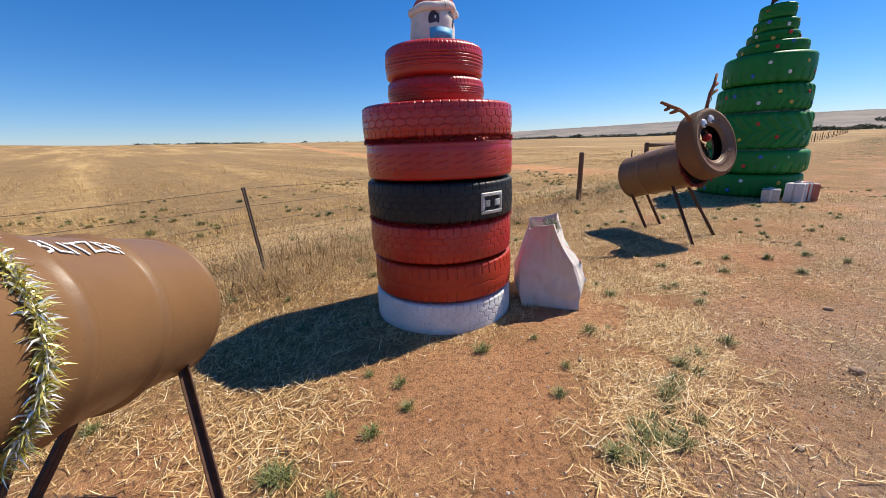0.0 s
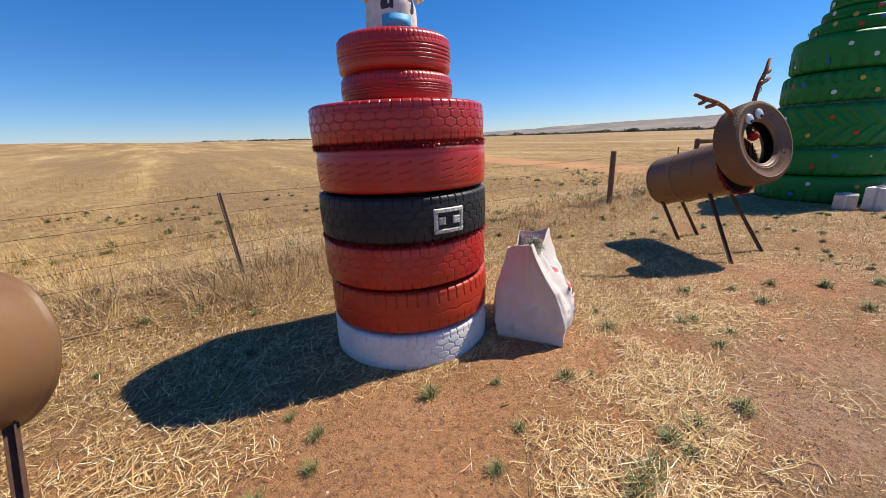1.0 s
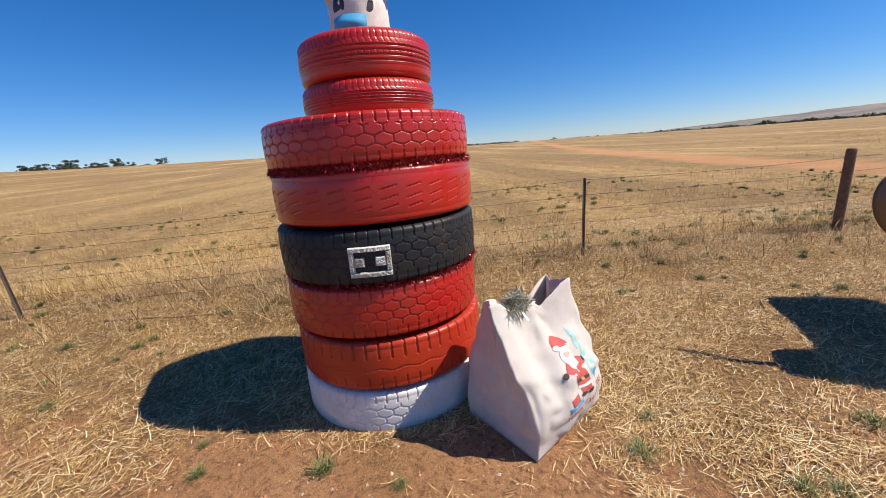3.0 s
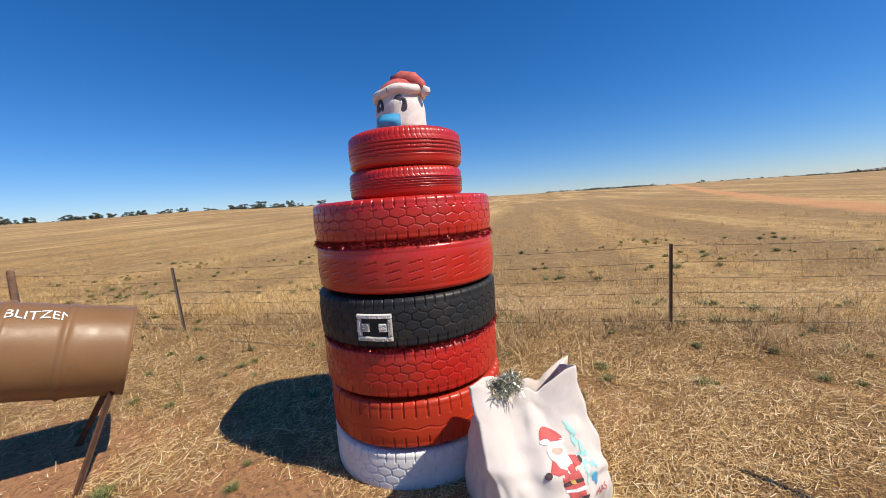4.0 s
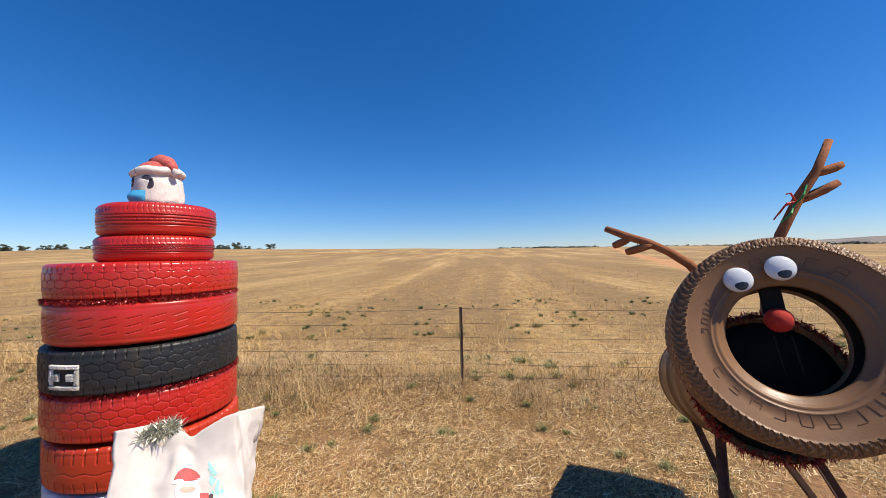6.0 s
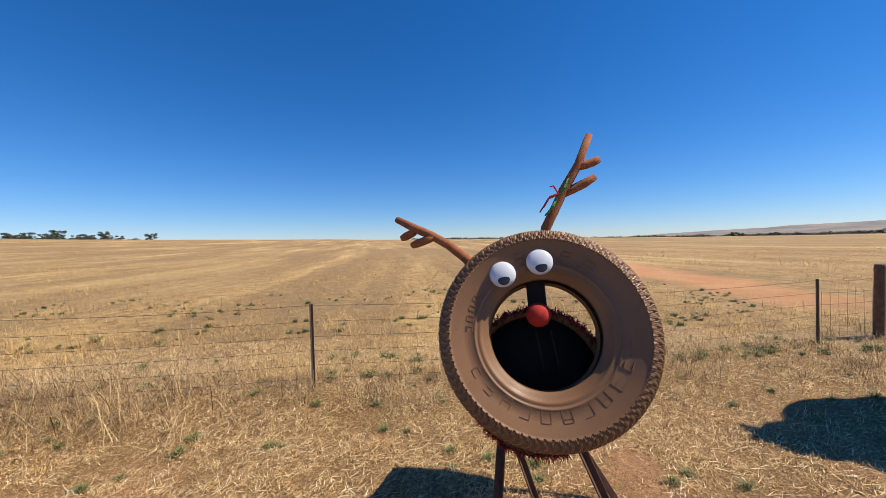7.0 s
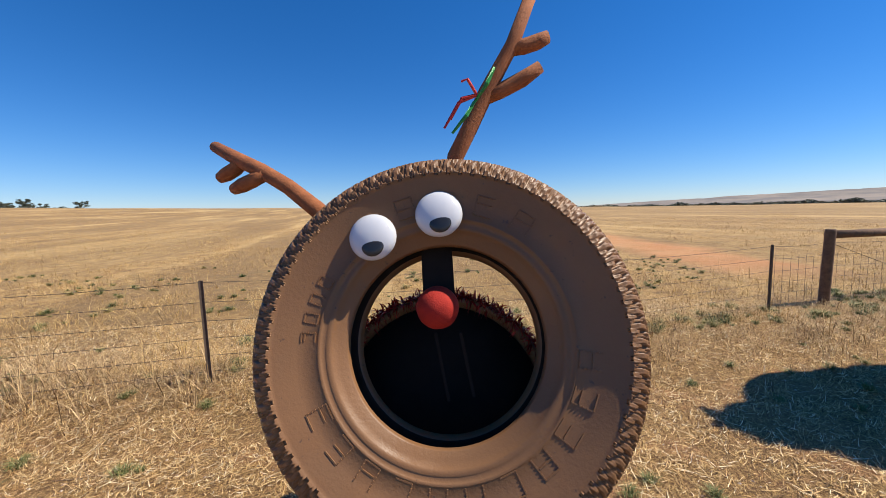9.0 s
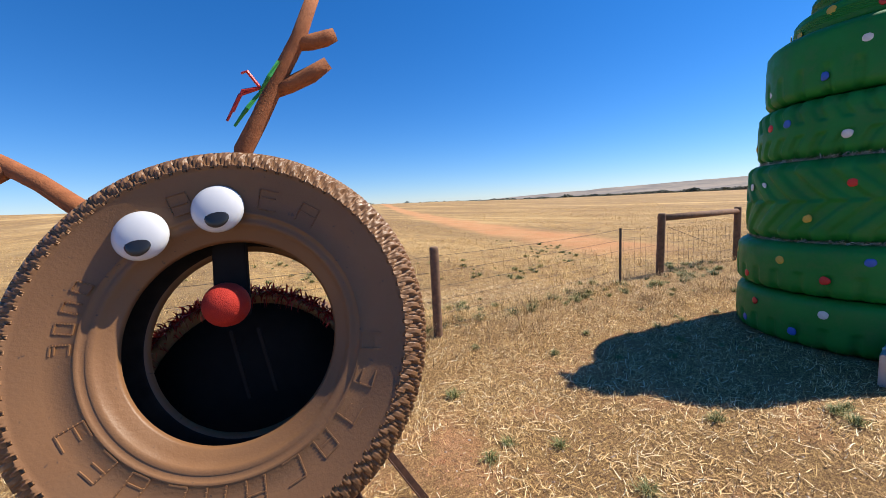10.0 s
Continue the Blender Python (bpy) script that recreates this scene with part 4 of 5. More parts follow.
for name, mat, shapes, lift in (
    ("teal_print", P_TEAL, fir, 0.0018),
    ("red_print", P_RED, [oval(0.0, 0.10, 0.055, 0.065, 12, 0, 180), [(-0.075, 0.0), (-0.04, 0.04), (-0.02, -0.02), (-0.05, -0.02)], [(0.04, 0.035), (0.08, 0.005), (0.07, -0.025), (0.04, -0.01)], rect(0.0, -0.04, 0.085, 0.11), rect(0.0, -0.125, 0.07, 0.03), rect(-0.085, -0.145, 0.045, 0.04)], 0.0024),
    ("white_print", P_WHITE, [oval(0.0, 0.055, 0.05, 0.045), oval(0.0, 0.102, 0.06, 0.013), [(-0.04, 0.045), (0.045, 0.045), (0.038, 0.005), (0.003, -0.03), (-0.033, 0.005)], rect(0.0, -0.105, 0.085, 0.012)], 0.003),
    ("face_print", P_SKIN, [oval(0.0, 0.068, 0.03, 0.017)], 0.0036),
    ("dark_print", P_DARK, [oval(-0.085, -0.005, 0.013, 0.012), oval(0.085, -0.015, 0.012, 0.012), rect(0.0, -0.066, 0.088, 0.017), oval(-0.024, -0.148, 0.022, 0.012), oval(0.026, -0.148, 0.022, 0.012)], 0.0036),
    ("buckle_print", P_GOLD, [rect(0.0, -0.066, 0.02, 0.017)], 0.0042),
    ("blue_print", P_BLUE, [rect(-0.085, -0.175, 0.08, 0.026), oval(0.115, -0.115, 0.018, 0.024), oval(0.13, -0.15, 0.015, 0.018)], 0.003),
):
    for s in shapes:
        part(name, flat_shape([(OX + PS * x, OY + PS * y) for x, y in s], lift), mat, sack, "", False)
g = words("MERRY CHRISTMAS", 0.042, 0.0)
part("printed_words", ([on_sack(OX + 0.02 + x * 0.86, OY - 0.2 + y + 0.14 * x * 0.3, 0.003) for x, y, z in g[0]], g[1]), P_RED, sack, "faded red printed words", False)
tuft = Vector((0.97, 3.0, 0.655))
sprig = solid("tinsel_sprig", tinsel_geo([tuft + Vector((rt.gauss(0, 0.03), rt.gauss(0, 0.045), rt.gauss(0, 0.02))) for _ in range(40)], 0.06, 1300, rt, 0.004), M_SILVER, "silver green tinsel sprig in the sack's mouth", "tinsel", smooth_shade=False)


# ---- reindeer of drums and tyres ----
DR, DB, DF = 0.29, Vector((-0.47, 0, 0.74)), Vector((0.40, 0, 0.98))
FEET = ((0.46, 0.33), (0.46, -0.33), (-0.46, 0.31), (-0.46, -0.31))


def drum_geo():
    L = (DF - DB).length
    prof = [(0.0, 0.012), (DR - 0.02, 0.012), (DR - 0.012, 0.0), (DR + 0.004, 0.0), (DR + 0.006, 0.008), (DR, 0.014)]
    for z in np.linspace(0.03, L - 0.03, 60):
        b = sum(0.017 * math.exp(-((z - c * L) / 0.011) ** 2) for c in (0.345, 0.655))
        prof.append((DR + b, float(z)))
    prof += [(DR, L - 0.014), (DR + 0.006, L - 0.008), (DR + 0.004, L), (DR - 0.012, L), (DR - 0.016, L - 0.036), (0.0, L - 0.036)]
    v, f = revolve(prof, 96)
    out = []
    for x, y, z in v:
        d = 1 - 0.02 * max(0, noise.noise((x * 4, y * 4, z * 4 + 1))) if 0.03 < z < L - 0.03 else 1
        out.append((x * d, y * d, z))
    return out, f


def antler_geo(pts, forks, r=0.021):
    g = [tube(pts, [r * k for k in ([1.0, 0.98, 0.95, 0.92, 0.9, 0.72][: len(pts)])], 10)]
    for fk in forks:
        g.append(tube(fk, [r * 0.8, r * 0.9, r * 0.92, r * 0.7], 9))
    v, f = join(*g)
    return [tuple(Vector(p) + Vector((noise.noise(Vector(p) * 25), noise.noise(Vector(p) * 25 + Vector((5, 0, 0))), 0)) * 0.004) for p in v], f


DRUM = mesh_of("drum", *drum_geo(), M_BROWN)
DRUM_TURN = Matrix.Translation(DB) @ (DF - DB).to_track_quat("Z", "Y").to_matrix().to_4x4()
TYRES = {
    "block": mesh_of("tyre", *tyre_geo(0.417, 0.25, 0.212, "block", 1500, 34, 0.054, 0.0, dish=0.06)[:2], [M_TAN, M_INNER]),
    "tick": mesh_of("tyre", *tyre_geo(0.379, 0.25, 0.197, "hex", 640, 40, 0.04, 0.012)[:2], [M_TAN]),
}
idx = tyre_geo(0.417, 0.25, 0.212, "block", 1500, 34, 0.054, 0.0, dish=0.06)[2]
TYRES["block"].polygons.foreach_set("material_index", idx)


def lettering(tyre):
    """Raised outlined block marks round the side wall, standing for the maker's moulded lettering."""
    marks = [(-7 - 14.3 * i, 0.295, 0.040, 0.034) for i in range(11)]
    marks += [(178 - 8.0 * i, 0.292, 0.026, 0.020) for i in range(4)] + [(124 - 17 * i, 0.305, 0.040, 0.040) for i in range(5)]
    rl = random.Random(4)
    for a, r, tall, wide in marks:
        v, f = [], []
        q = pose(0, 0, 0, 0, 0, a) @ pose(r, 0, 0)
        lines = [(-tall / 2, 0, 0.0028, wide), (tall / 2, 0, 0.0028, wide), (0, -wide / 2, tall, 0.0028), (0, wide / 2, tall, 0.0028)]
        skip = rl.randrange(5)
        lines = [s for i, s in enumerate(lines) if i != skip]
        if rl.random() < 0.7:
            lines.append((rl.uniform(-0.008, 0.008), 0, 0.0028, wide * 0.8))
        for x, y, sx, sy in lines:
            n = 6 if sx > sy else 1
            for i in range(n):
                xi = x + sx * ((i + 0.5) / n - 0.5)
                s = ((r + xi) - 0.212) / 0.205
                z = 0.065 + 0.06 * min(1.0, s / 0.8)
                g = box(sx / n, sy, 0.004, 0, q @ pose(xi, y, z + 0.0004))
                f += [tuple(k + len(v) for k in face) for face in g[1]]
                v += g[0]
        part("raised_mark", (v, f), M_TAN, tyre, "", False)


def reindeer(m, label, tyre_kind, tinsel, word, antlers, face=False, tyre_turn=(0.0, 14.0), tyre_at=(0.5, 0.0, 1.13), feet=FEET):
    t = thing("drum_reindeer", m, label, "sculpture", "row of reindeer")
    part("drum", DRUM, None, t, "brown painted steel drum", at=DRUM_TURN)
    L = (DF - DB).length
    # added disc: the tyre's shade on the drum end, put into a near-black colour
    part("drum_end_shade", revolve([(0.0, L - 0.032), (0.12, L - 0.032), (DR - 0.022, L - 0.032), (DR - 0.024, L - 0.036)], 64), M_BOARD_AND_SHADE, t, "added dark disc for the shade on the drum end", at=DRUM_TURN)
    n = pose(0, 0, 0, 0, -tyre_turn[1], tyre_turn[0]).to_3x3() @ Vector((1, 0, 0))
    up = Vector((0, 0, 1)) - n * n.z
    up.normalize()
    side = up.cross(n)
    at = Matrix.Translation(tyre_at) @ Matrix((side, up, n)).transposed().to_4x4()
    tyre = part("tyre", TYRES[tyre_kind], None, t, "brown painted tyre for a head", at=at)
    if face:
        lettering(tyre)
        for x, y in ((-0.158, 0.226), (-0.012, 0.276)):
            eye = part("googly_eye", ball(1.0, 32, 14, Matrix.Diagonal((0.053, 0.053, 0.024, 1))), M_EYE, tyre, "white plastic googly eye", at=pose(x, y, 0.103))
            part("pupil", ball(1.0, 24, 10, pose(0.004, -0.022, 0.0165) @ Matrix.Diagonal((0.025, 0.025, 0.0065, 1))), M_PUPIL, eye)
        part("nose_board", join(bar((-0.03, 0.30, 0.0), (-0.016, 0.05, 0.0), 0.075, 0.018), bar((-0.03, 0.02, -0.02), (0.0, -0.14, -0.055), 0.008, 0.008), bar((0.03, 0.02, -0.02), (0.06, -0.13, -0.055), 0.008, 0.008)), M_BOARD_AND_SHADE, tyre, "dark board across the tyre", False)
        part("nose", ball(0.049, 28, 18, pose(-0.02, 0.076, 0.03), 0.02), M_NOSE, tyre, "round red foam nose")
    rs = random.Random(len(label))
    axis = (DF - DB).normalized()
    if tinsel is M_GOLD:
        c, r = DB + axis * 0.72, DR + 0.012
        q = axis.to_track_quat("Z", "Y").to_matrix()
        path = [c + q @ Vector(p) for p in ring(r, 0.0, 60)]
        part("tinsel", tinsel_geo(path, 0.05, 3600, rs, 0.0045), tinsel, t, "gold and white foil tinsel", False)
    else:
        c = DF - axis * 0.005
        q = axis.to_track_quat("Z", "Y").to_matrix()
        path = [c + q @ Vector(p) for p in ring(DR + 0.005, 0.0, 60)]
        part("tinsel", tinsel_geo(path, 0.036, 3600, rs, 0.004), tinsel, t, "dark red foil tinsel", False)
    for (fx, fy), (bx, by) in zip(feet, ((0.22, 0.15), (0.22, -0.15), (-0.36, 0.16), (-0.36, -0.16))):
        k = (bx - DB.x) / (DF.x - DB.x)
        z = DB.z + (DF.z - DB.z) * k - math.sqrt(max(0.0, DR * DR - by * by)) + 0.03
        part("leg", join(bar((fx, fy, -0.06), (bx, by, z), 0.04, 0.006, 20), bar((fx, fy + 0.016, -0.06), (bx, by + 0.016, z), 0.006, 0.038, 20)), M_RUST, t, "", False)
    if word:
        g = words(word, 0.085, 0.001)
        pts = []
        for x, y, z in g[0]:
            a = radians(58) + (y * 1.15 + 0.008 * math.sin(x * 40)) / DR
            p = DB + axis * (0.42 - x * 0.9) + pose(0, 0, 0, 0, -10.2, 0).to_3x3() @ Vector((0, math.cos(a), math.sin(a))) * (DR + 0.005 + z)
            pts.append(p)
        part("painted_word", (pts, g[1]), P_WHITE, t, "white brush-painted word", False)
    for pts, forks in antlers:
        part("antler", antler_geo(pts, forks), M_ANTLER, t, "brown velvet antler")
    return t


RM = pose(3.188, 5.152, 0, 0, 0, -65.5)
inv = RM.inverted()


def loc(*p):
    return inv @ Vector(p)


A1 = [loc(3.13, 4.665, 1.46), loc(3.10, 4.645, 1.505), loc(3.02, 4.63, 1.565), loc(2.94, 4.622, 1.608), loc(2.84, 4.632, 1.645), loc(2.733, 4.638, 1.691)]
F1 = [[loc(2.955, 4.621, 1.60), loc(2.91, 4.614, 1.585), loc(2.87, 4.61, 1.574), loc(2.842, 4.61, 1.566)], [loc(2.855, 4.634, 1.64), loc(2.83, 4.626, 1.622), loc(2.80, 4.62, 1.608), loc(2.776, 4.617, 1.60)]]
A2 = [loc(3.385, 4.80, 1.56), loc(3.40, 4.80, 1.625), loc(3.43, 4.83, 1.70), loc(3.462, 4.858, 1.785), loc(3.515, 4.888, 1.89), loc(3.557, 4.922, 2.018)]
F2 = [[loc(3.452, 4.853, 1.765), loc(3.49, 4.875, 1.785), loc(3.54, 4.897, 1.81), loc(3.578, 4.91, 1.836)], [loc(3.51, 4.884, 1.88), loc(3.54, 4.905, 1.889), loc(3.57, 4.922, 1.90), loc(3.594, 4.935, 1.911)]]
rd = reindeer(RM, "brown drum reindeer with tyre head, googly eyes and red nose", "block", M_REDTIN, "", [(A1, F1), (A2, F2)], True, (-1.5, 18.0), (0.486, 0.02, 1.194), [tuple(inv @ Vector((x, y, 0)))[:2] for x, y in ((3.85, 4.88), (3.25, 4.45), (3.57, 5.64), (3.18, 5.34))])
RIBBON_RED = simple("red_ribbon", (0.62, 0.05, 0.05), (0.5, 0.03, 0.03), 0.35, 0.2, 60)
RIBBON_GREEN = simple("green_ribbon", (0.04, 0.30, 0.06), (0.03, 0.2, 0.04), 0.35, 0.2, 60)
knot = Vector((3.452, 4.815, 1.765))
for dx, dy, dz in ((-0.055, -0.03, -0.055), (-0.07, -0.035, -0.075), (-0.03, -0.02, 0.03)):
    a, b = knot, knot + Vector((dx, dy, dz))
    part("ribbon", tube([loc(*a), loc(*a.lerp(b, 0.5) + Vector((0.0, -0.01, 0.018))), loc(*b)], [0.004, 0.004, 0.003], 5), RIBBON_RED, rd, "frayed red ribbon", False)
for a, b in (((3.485, 4.845, 1.83), (3.445, 4.812, 1.745)), ((3.447, 4.812, 1.75), (3.405, 4.775, 1.675))):
    a, b = Vector(a), Vector(b)
    part("ribbon", tube([loc(*a), loc(*a.lerp(b, 0.5) + Vector((0.012, -0.012, 0.0))), loc(*b)], [0.004, 0.005, 0.003], 5), RIBBON_GREEN, rd, "green ribbon wound on the antler", False)
STICKS = [([(0.42, 0.13, 1.44), (0.40, 0.17, 1.55), (0.39, 0.20, 1.66), (0.37, 0.23, 1.76)], [[(0.395, 0.19, 1.62), (0.43, 0.21, 1.65), (0.45, 0.23, 1.68), (0.46, 0.24, 1.71)], [(0.38, 0.21, 1.69), (0.35, 0.20, 1.72), (0.33, 0.2, 1.75), (0.32, 0.2, 1.77)]]), ([(0.42, -0.03, 1.49), (0.41, -0.05, 1.62), (0.40, -0.06, 1.77), (0.39, -0.07, 1.92)], [[(0.40, -0.06, 1.70), (0.44, -0.06, 1.72), (0.47, -0.06, 1.75), (0.48, -0.06, 1.77)], [(0.4, -0.06, 1.77), (0.37, -0.05, 1.79), (0.35, -0.05, 1.81), (0.34, -0.05, 1.83)]])]
reindeer(pose(-1.152, 1.08, -0.045, 0, 0, -89), "brown drum reindeer with gold tinsel collar and lettered flank", "tick", M_GOLD, "BLITZEN", STICKS, False, (-5.0, 10.0), (0.50, 0.0, 1.12), ((0.93, 0.27), (1.0, -0.5), (-0.1, 0.36), (-0.03, -0.42)))
reindeer(pose(-5.1, -1.5, 0, 0, 0, -78), "brown drum reindeer with pale tinsel further down the row", "tick", M_GOLD, "", STICKS)
last = reindeer(pose(-7.5, -3.0, 0, 0, 0, -84), "brown drum reindeer at the end of the row", "tick", M_GOLD, "", STICKS)
part("painted_mark", join(*[box(0.05, 0.012, 0.05, 0, pose(-0.05 - 0.07 * i, 0.19, 1.03, 35, 0, 0)) for i in range(5)]), P_WHITE, last, "white painted unreadable word", False)

# ---- tree of tyres ----
TX, TY = 7.21, 8.44
tree = thing("tyre_tree", pose(TX, TY, 0.0), "tall stack of green painted tyres with coloured dots", "sculpture")
TIERS = [(0.0, 0.49, 0.93, "smooth_lug"), (0.49, 0.97, 0.945, "smooth_lug"), (0.97, 1.71, 0.88, "chevron"), (1.71, 2.24, 0.81, "lug"), (2.24, 2.83, 0.76, "smooth_lug"), (2.83, 3.06, 0.58, "rib"), (3.06, 3.26, 0.43, "rib"), (3.26, 3.49, 0.37, "rib"), (3.49, 3.77, 0.30, "rib")]
for i, (lo, hi, R, kind) in enumerate(TIERS):
    part("tyre", tyre_geo(R, hi - lo - 0.01, R * 0.55, kind, 360, 30, 0.10 if R > 0.6 else 0.06, 0.0, 0.004, i), [M_GREEN, M_INNER], tree, "", at=pose(0.012 * math.sin(i * 3), 0.012 * math.cos(i * 2), (lo + hi) / 2, 0, 0, i * 31))
DOTS = [simple("dot_red", (0.6, 0.03, 0.02), (0.5, 0.025, 0.02), 0.5), simple("dot_yellow", (0.6, 0.42, 0.06), (0.5, 0.35, 0.05), 0.5), simple("dot_white", (0.72, 0.72, 0.7), (0.6, 0.6, 0.58), 0.5), simple("dot_blue", (0.03, 0.12, 0.5), (0.03, 0.1, 0.42), 0.5)]
rd_ = random.Random(21)
dot = {}
for k, mat in enumerate(DOTS):
    dot[k] = mesh_of("painted_dot", *ball(1.0, 14, 8, Matrix.Diagonal((0.008, 0.037, 0.037, 1)), 0.15, k), mat)
for i, (lo, hi, R, kind) in enumerate(TIERS):
    count = max(5, int(R * 22))
    for j in range(count):
        a = -170 + 360 * (j + 0.5 * (i % 2)) / count + rd_.uniform(-6, 6)
        z = lo + (hi - lo) * (0.3 if j % 2 else 0.68) + rd_.uniform(-0.03, 0.03)
        part("painted_dot", dot[(j * 3 + i + j // 3) % 4], None, tree, at=pose(0, 0, 0, 0, 0, a) @ pose(R - 0.002, 0, z))
for i in (2, 3):
    part("tinsel", tinsel_geo(ring(TIERS[i][2] - 0.05, TIERS[i][0]), 0.05, 2600, rt, 0.005), M_SILVER, tree, "thin silver tinsel between tyres", False)


def star_geo():
    v = []
    for z in (-0.03, 0.03):
        for i in range(10):
            r = 0.245 if i % 2 == 0 else 0.12
            a = radians(90 + 36 * i)
            v.append((z, r * math.cos(a), r * math.sin(a)))
    v += [(-0.075, 0, 0), (0.075, 0, 0)]
    f = [(20, (i + 1) % 10, i) for i in range(10)] + [(21, 10 + i, 10 + (i + 1) % 10) for i in range(10)]
    f += [(i, (i + 1) % 10, 10 + (i + 1) % 10, 10 + i) for i in range(10)]
    return v, f


star = part("star", star_geo(), simple("dark_star", (0.05, 0.02, 0.018), (0.09, 0.035, 0.03), 0.5, 0.2, 20), tree, "dark five-pointed star on top", False, pose(0, 0, 4.03, 4, 0, 225) @ Matrix.Diagonal((1.1, 1.1, 1.1, 1)))
part("star_tinsel", tinsel_geo([(0.06 * math.cos(a), 0.13 * math.cos(a * 2), 0.13 * math.sin(a * 2)) for a in np.linspace(0, 6.2, 30)], 0.04, 300, rt, 0.005), M_REDTIN, star, "", False)


# ---- presents under the tree ----
def present(x, y, sx, sy, sz, turn, mat, band, label):
    t = thing("present", pose(x, y, ground_z(x, y) - 0.005, 0, 0, turn), label, "box", "presents under the tree")
    part("box", box(sx, sy, sz, 0.008, pose(0, 0, sz / 2)), mat, t, "", False)
    part("ribbon", join(box(0.035, sy + 0.006, sz + 0.006, 0.002, pose(0, 0, sz / 2)), box(sx + 0.006, 0.035, sz + 0.008, 0.002, pose(0, 0, sz / 2))), band, t, "", False)
    bow = []
    for k in range(6):
        a = k * 1.047
        d = Vector((math.cos(a), math.sin(a), 0))
        c = Vector((0, 0, sz))
        bow.append(tube([c, c + d * 0.035 + Vector((0, 0, 0.03)), c + d * 0.06 + Vector((0, 0, 0.012)), c + d * 0.02 + Vector((0, 0, 0.004))], [0.006, 0.008, 0.008, 0.005], 6))
    part("bow", join(*bow), band, t, "", False)


FOIL = simple("silver_wrap", (0.5, 0.5, 0.52), (0.38, 0.37, 0.38), 0.35, 0.4, 10)
WHITEP = simple("white_wrap", (0.7, 0.68, 0.66), (0.6, 0.57, 0.55), 0.5, 0, 10)
REDP = simple("red_wrap", (0.4, 0.08, 0.05), (0.5, 0.2, 0.14), 0.5, 0, 12)
present(6.72, 7.26, 0.36, 0.28, 0.24, 48, FOIL, WHITEP, "silver wrapped present beside the tyre tree")
present(7.08, 7.12, 0.28, 0.28, 0.36, 32, WHITEP, FOIL, "tall white wrapped present with silver ribbon")
present(7.42, 7.2, 0.28, 0.26, 0.33, 55, REDP, WHITEP, "red patterned present with pale ribbon")
present(7.5, 7.5, 0.3, 0.24, 0.33, 20, REDP, FOIL, "red wrapped present behind the others")


# ---- straw, grass, weeds and stones ----
BARE = [(0.0, 1.75, 0.6), (0.4, 1.95, 0.6), (0.35, 1.5, 0.42), (1.2, 2.62, 0.55), (0.8, 2.35, 0.4), (1.8, 2.8, 0.4), (2.15, 2.1, 0.35), (1.9, 1.5, 0.3), (-0.4, 2.05, 0.35), (-1.3, 0.9, 0.6), (3.6, 3.9, 0.6), (4.6, 5.2, 0.5), (3.6, 5.9, 0.35), (-4.5, -1.5, 1.2), (2.9, 2.7, 0.5), (2.1, 4.3, 0.25)]
THICK = [(1.2, 1.72, 0.42), (0.9, 1.42, 0.3), (1.55, 2.1, 0.35), (-0.85, 1.75, 0.45), (1.7, 2.45, 0.3), (-0.6, 2.6, 0.4), (2.4, 3.3, 0.4)]
SOLID = [(FX, FY, 0.56), (TX, TY, 0.95)]


def thick(x, y):
    best = 0.0
    for a, b, r in THICK:
        d = math.hypot(x - a, y - b)
        if d < r * 1.5 + 0.4:
            best = max(best, 0.9 * smooth(r * 1.5, r * 0.2, d + 0.3 * noise.noise((x * 4, y * 4, 2)) + 0.12 * noise.noise((x * 14, y * 14, 6))))
    return best


def straw_weight(x, y):
    v = uv(x, y)[1]
    w = 0.34 + 0.66 * smooth(-0.2, 2.2, v + 1.2 * noise.noise((x * 0.9, y * 0.9, 1.0)))
    w *= 0.22 + 0.78 * smooth(-0.3, 0.25, noise.noise((x * 1.7, y * 1.7, 4.0)) + 0.6 * noise.noise((x * 6, y * 6, 5.0)) + 0.2)
    for bx, by, br in BARE:
        d = math.hypot(x - bx, y - by)
        if d < br * 1.15 + 0.25:
            w *= 0.06 + 0.94 * smooth(br * 0.55, br * 1.15, d + 0.25 * noise.noise((x * 3, y * 3, 9)))
    if v < -0.6:
        w *= smooth(-1.8, -0.6, v)
    return max(w, thick(x, y))


def clear(x, y):
    return all(math.hypot(x - a, y - b) > r for a, b, r in SOLID)


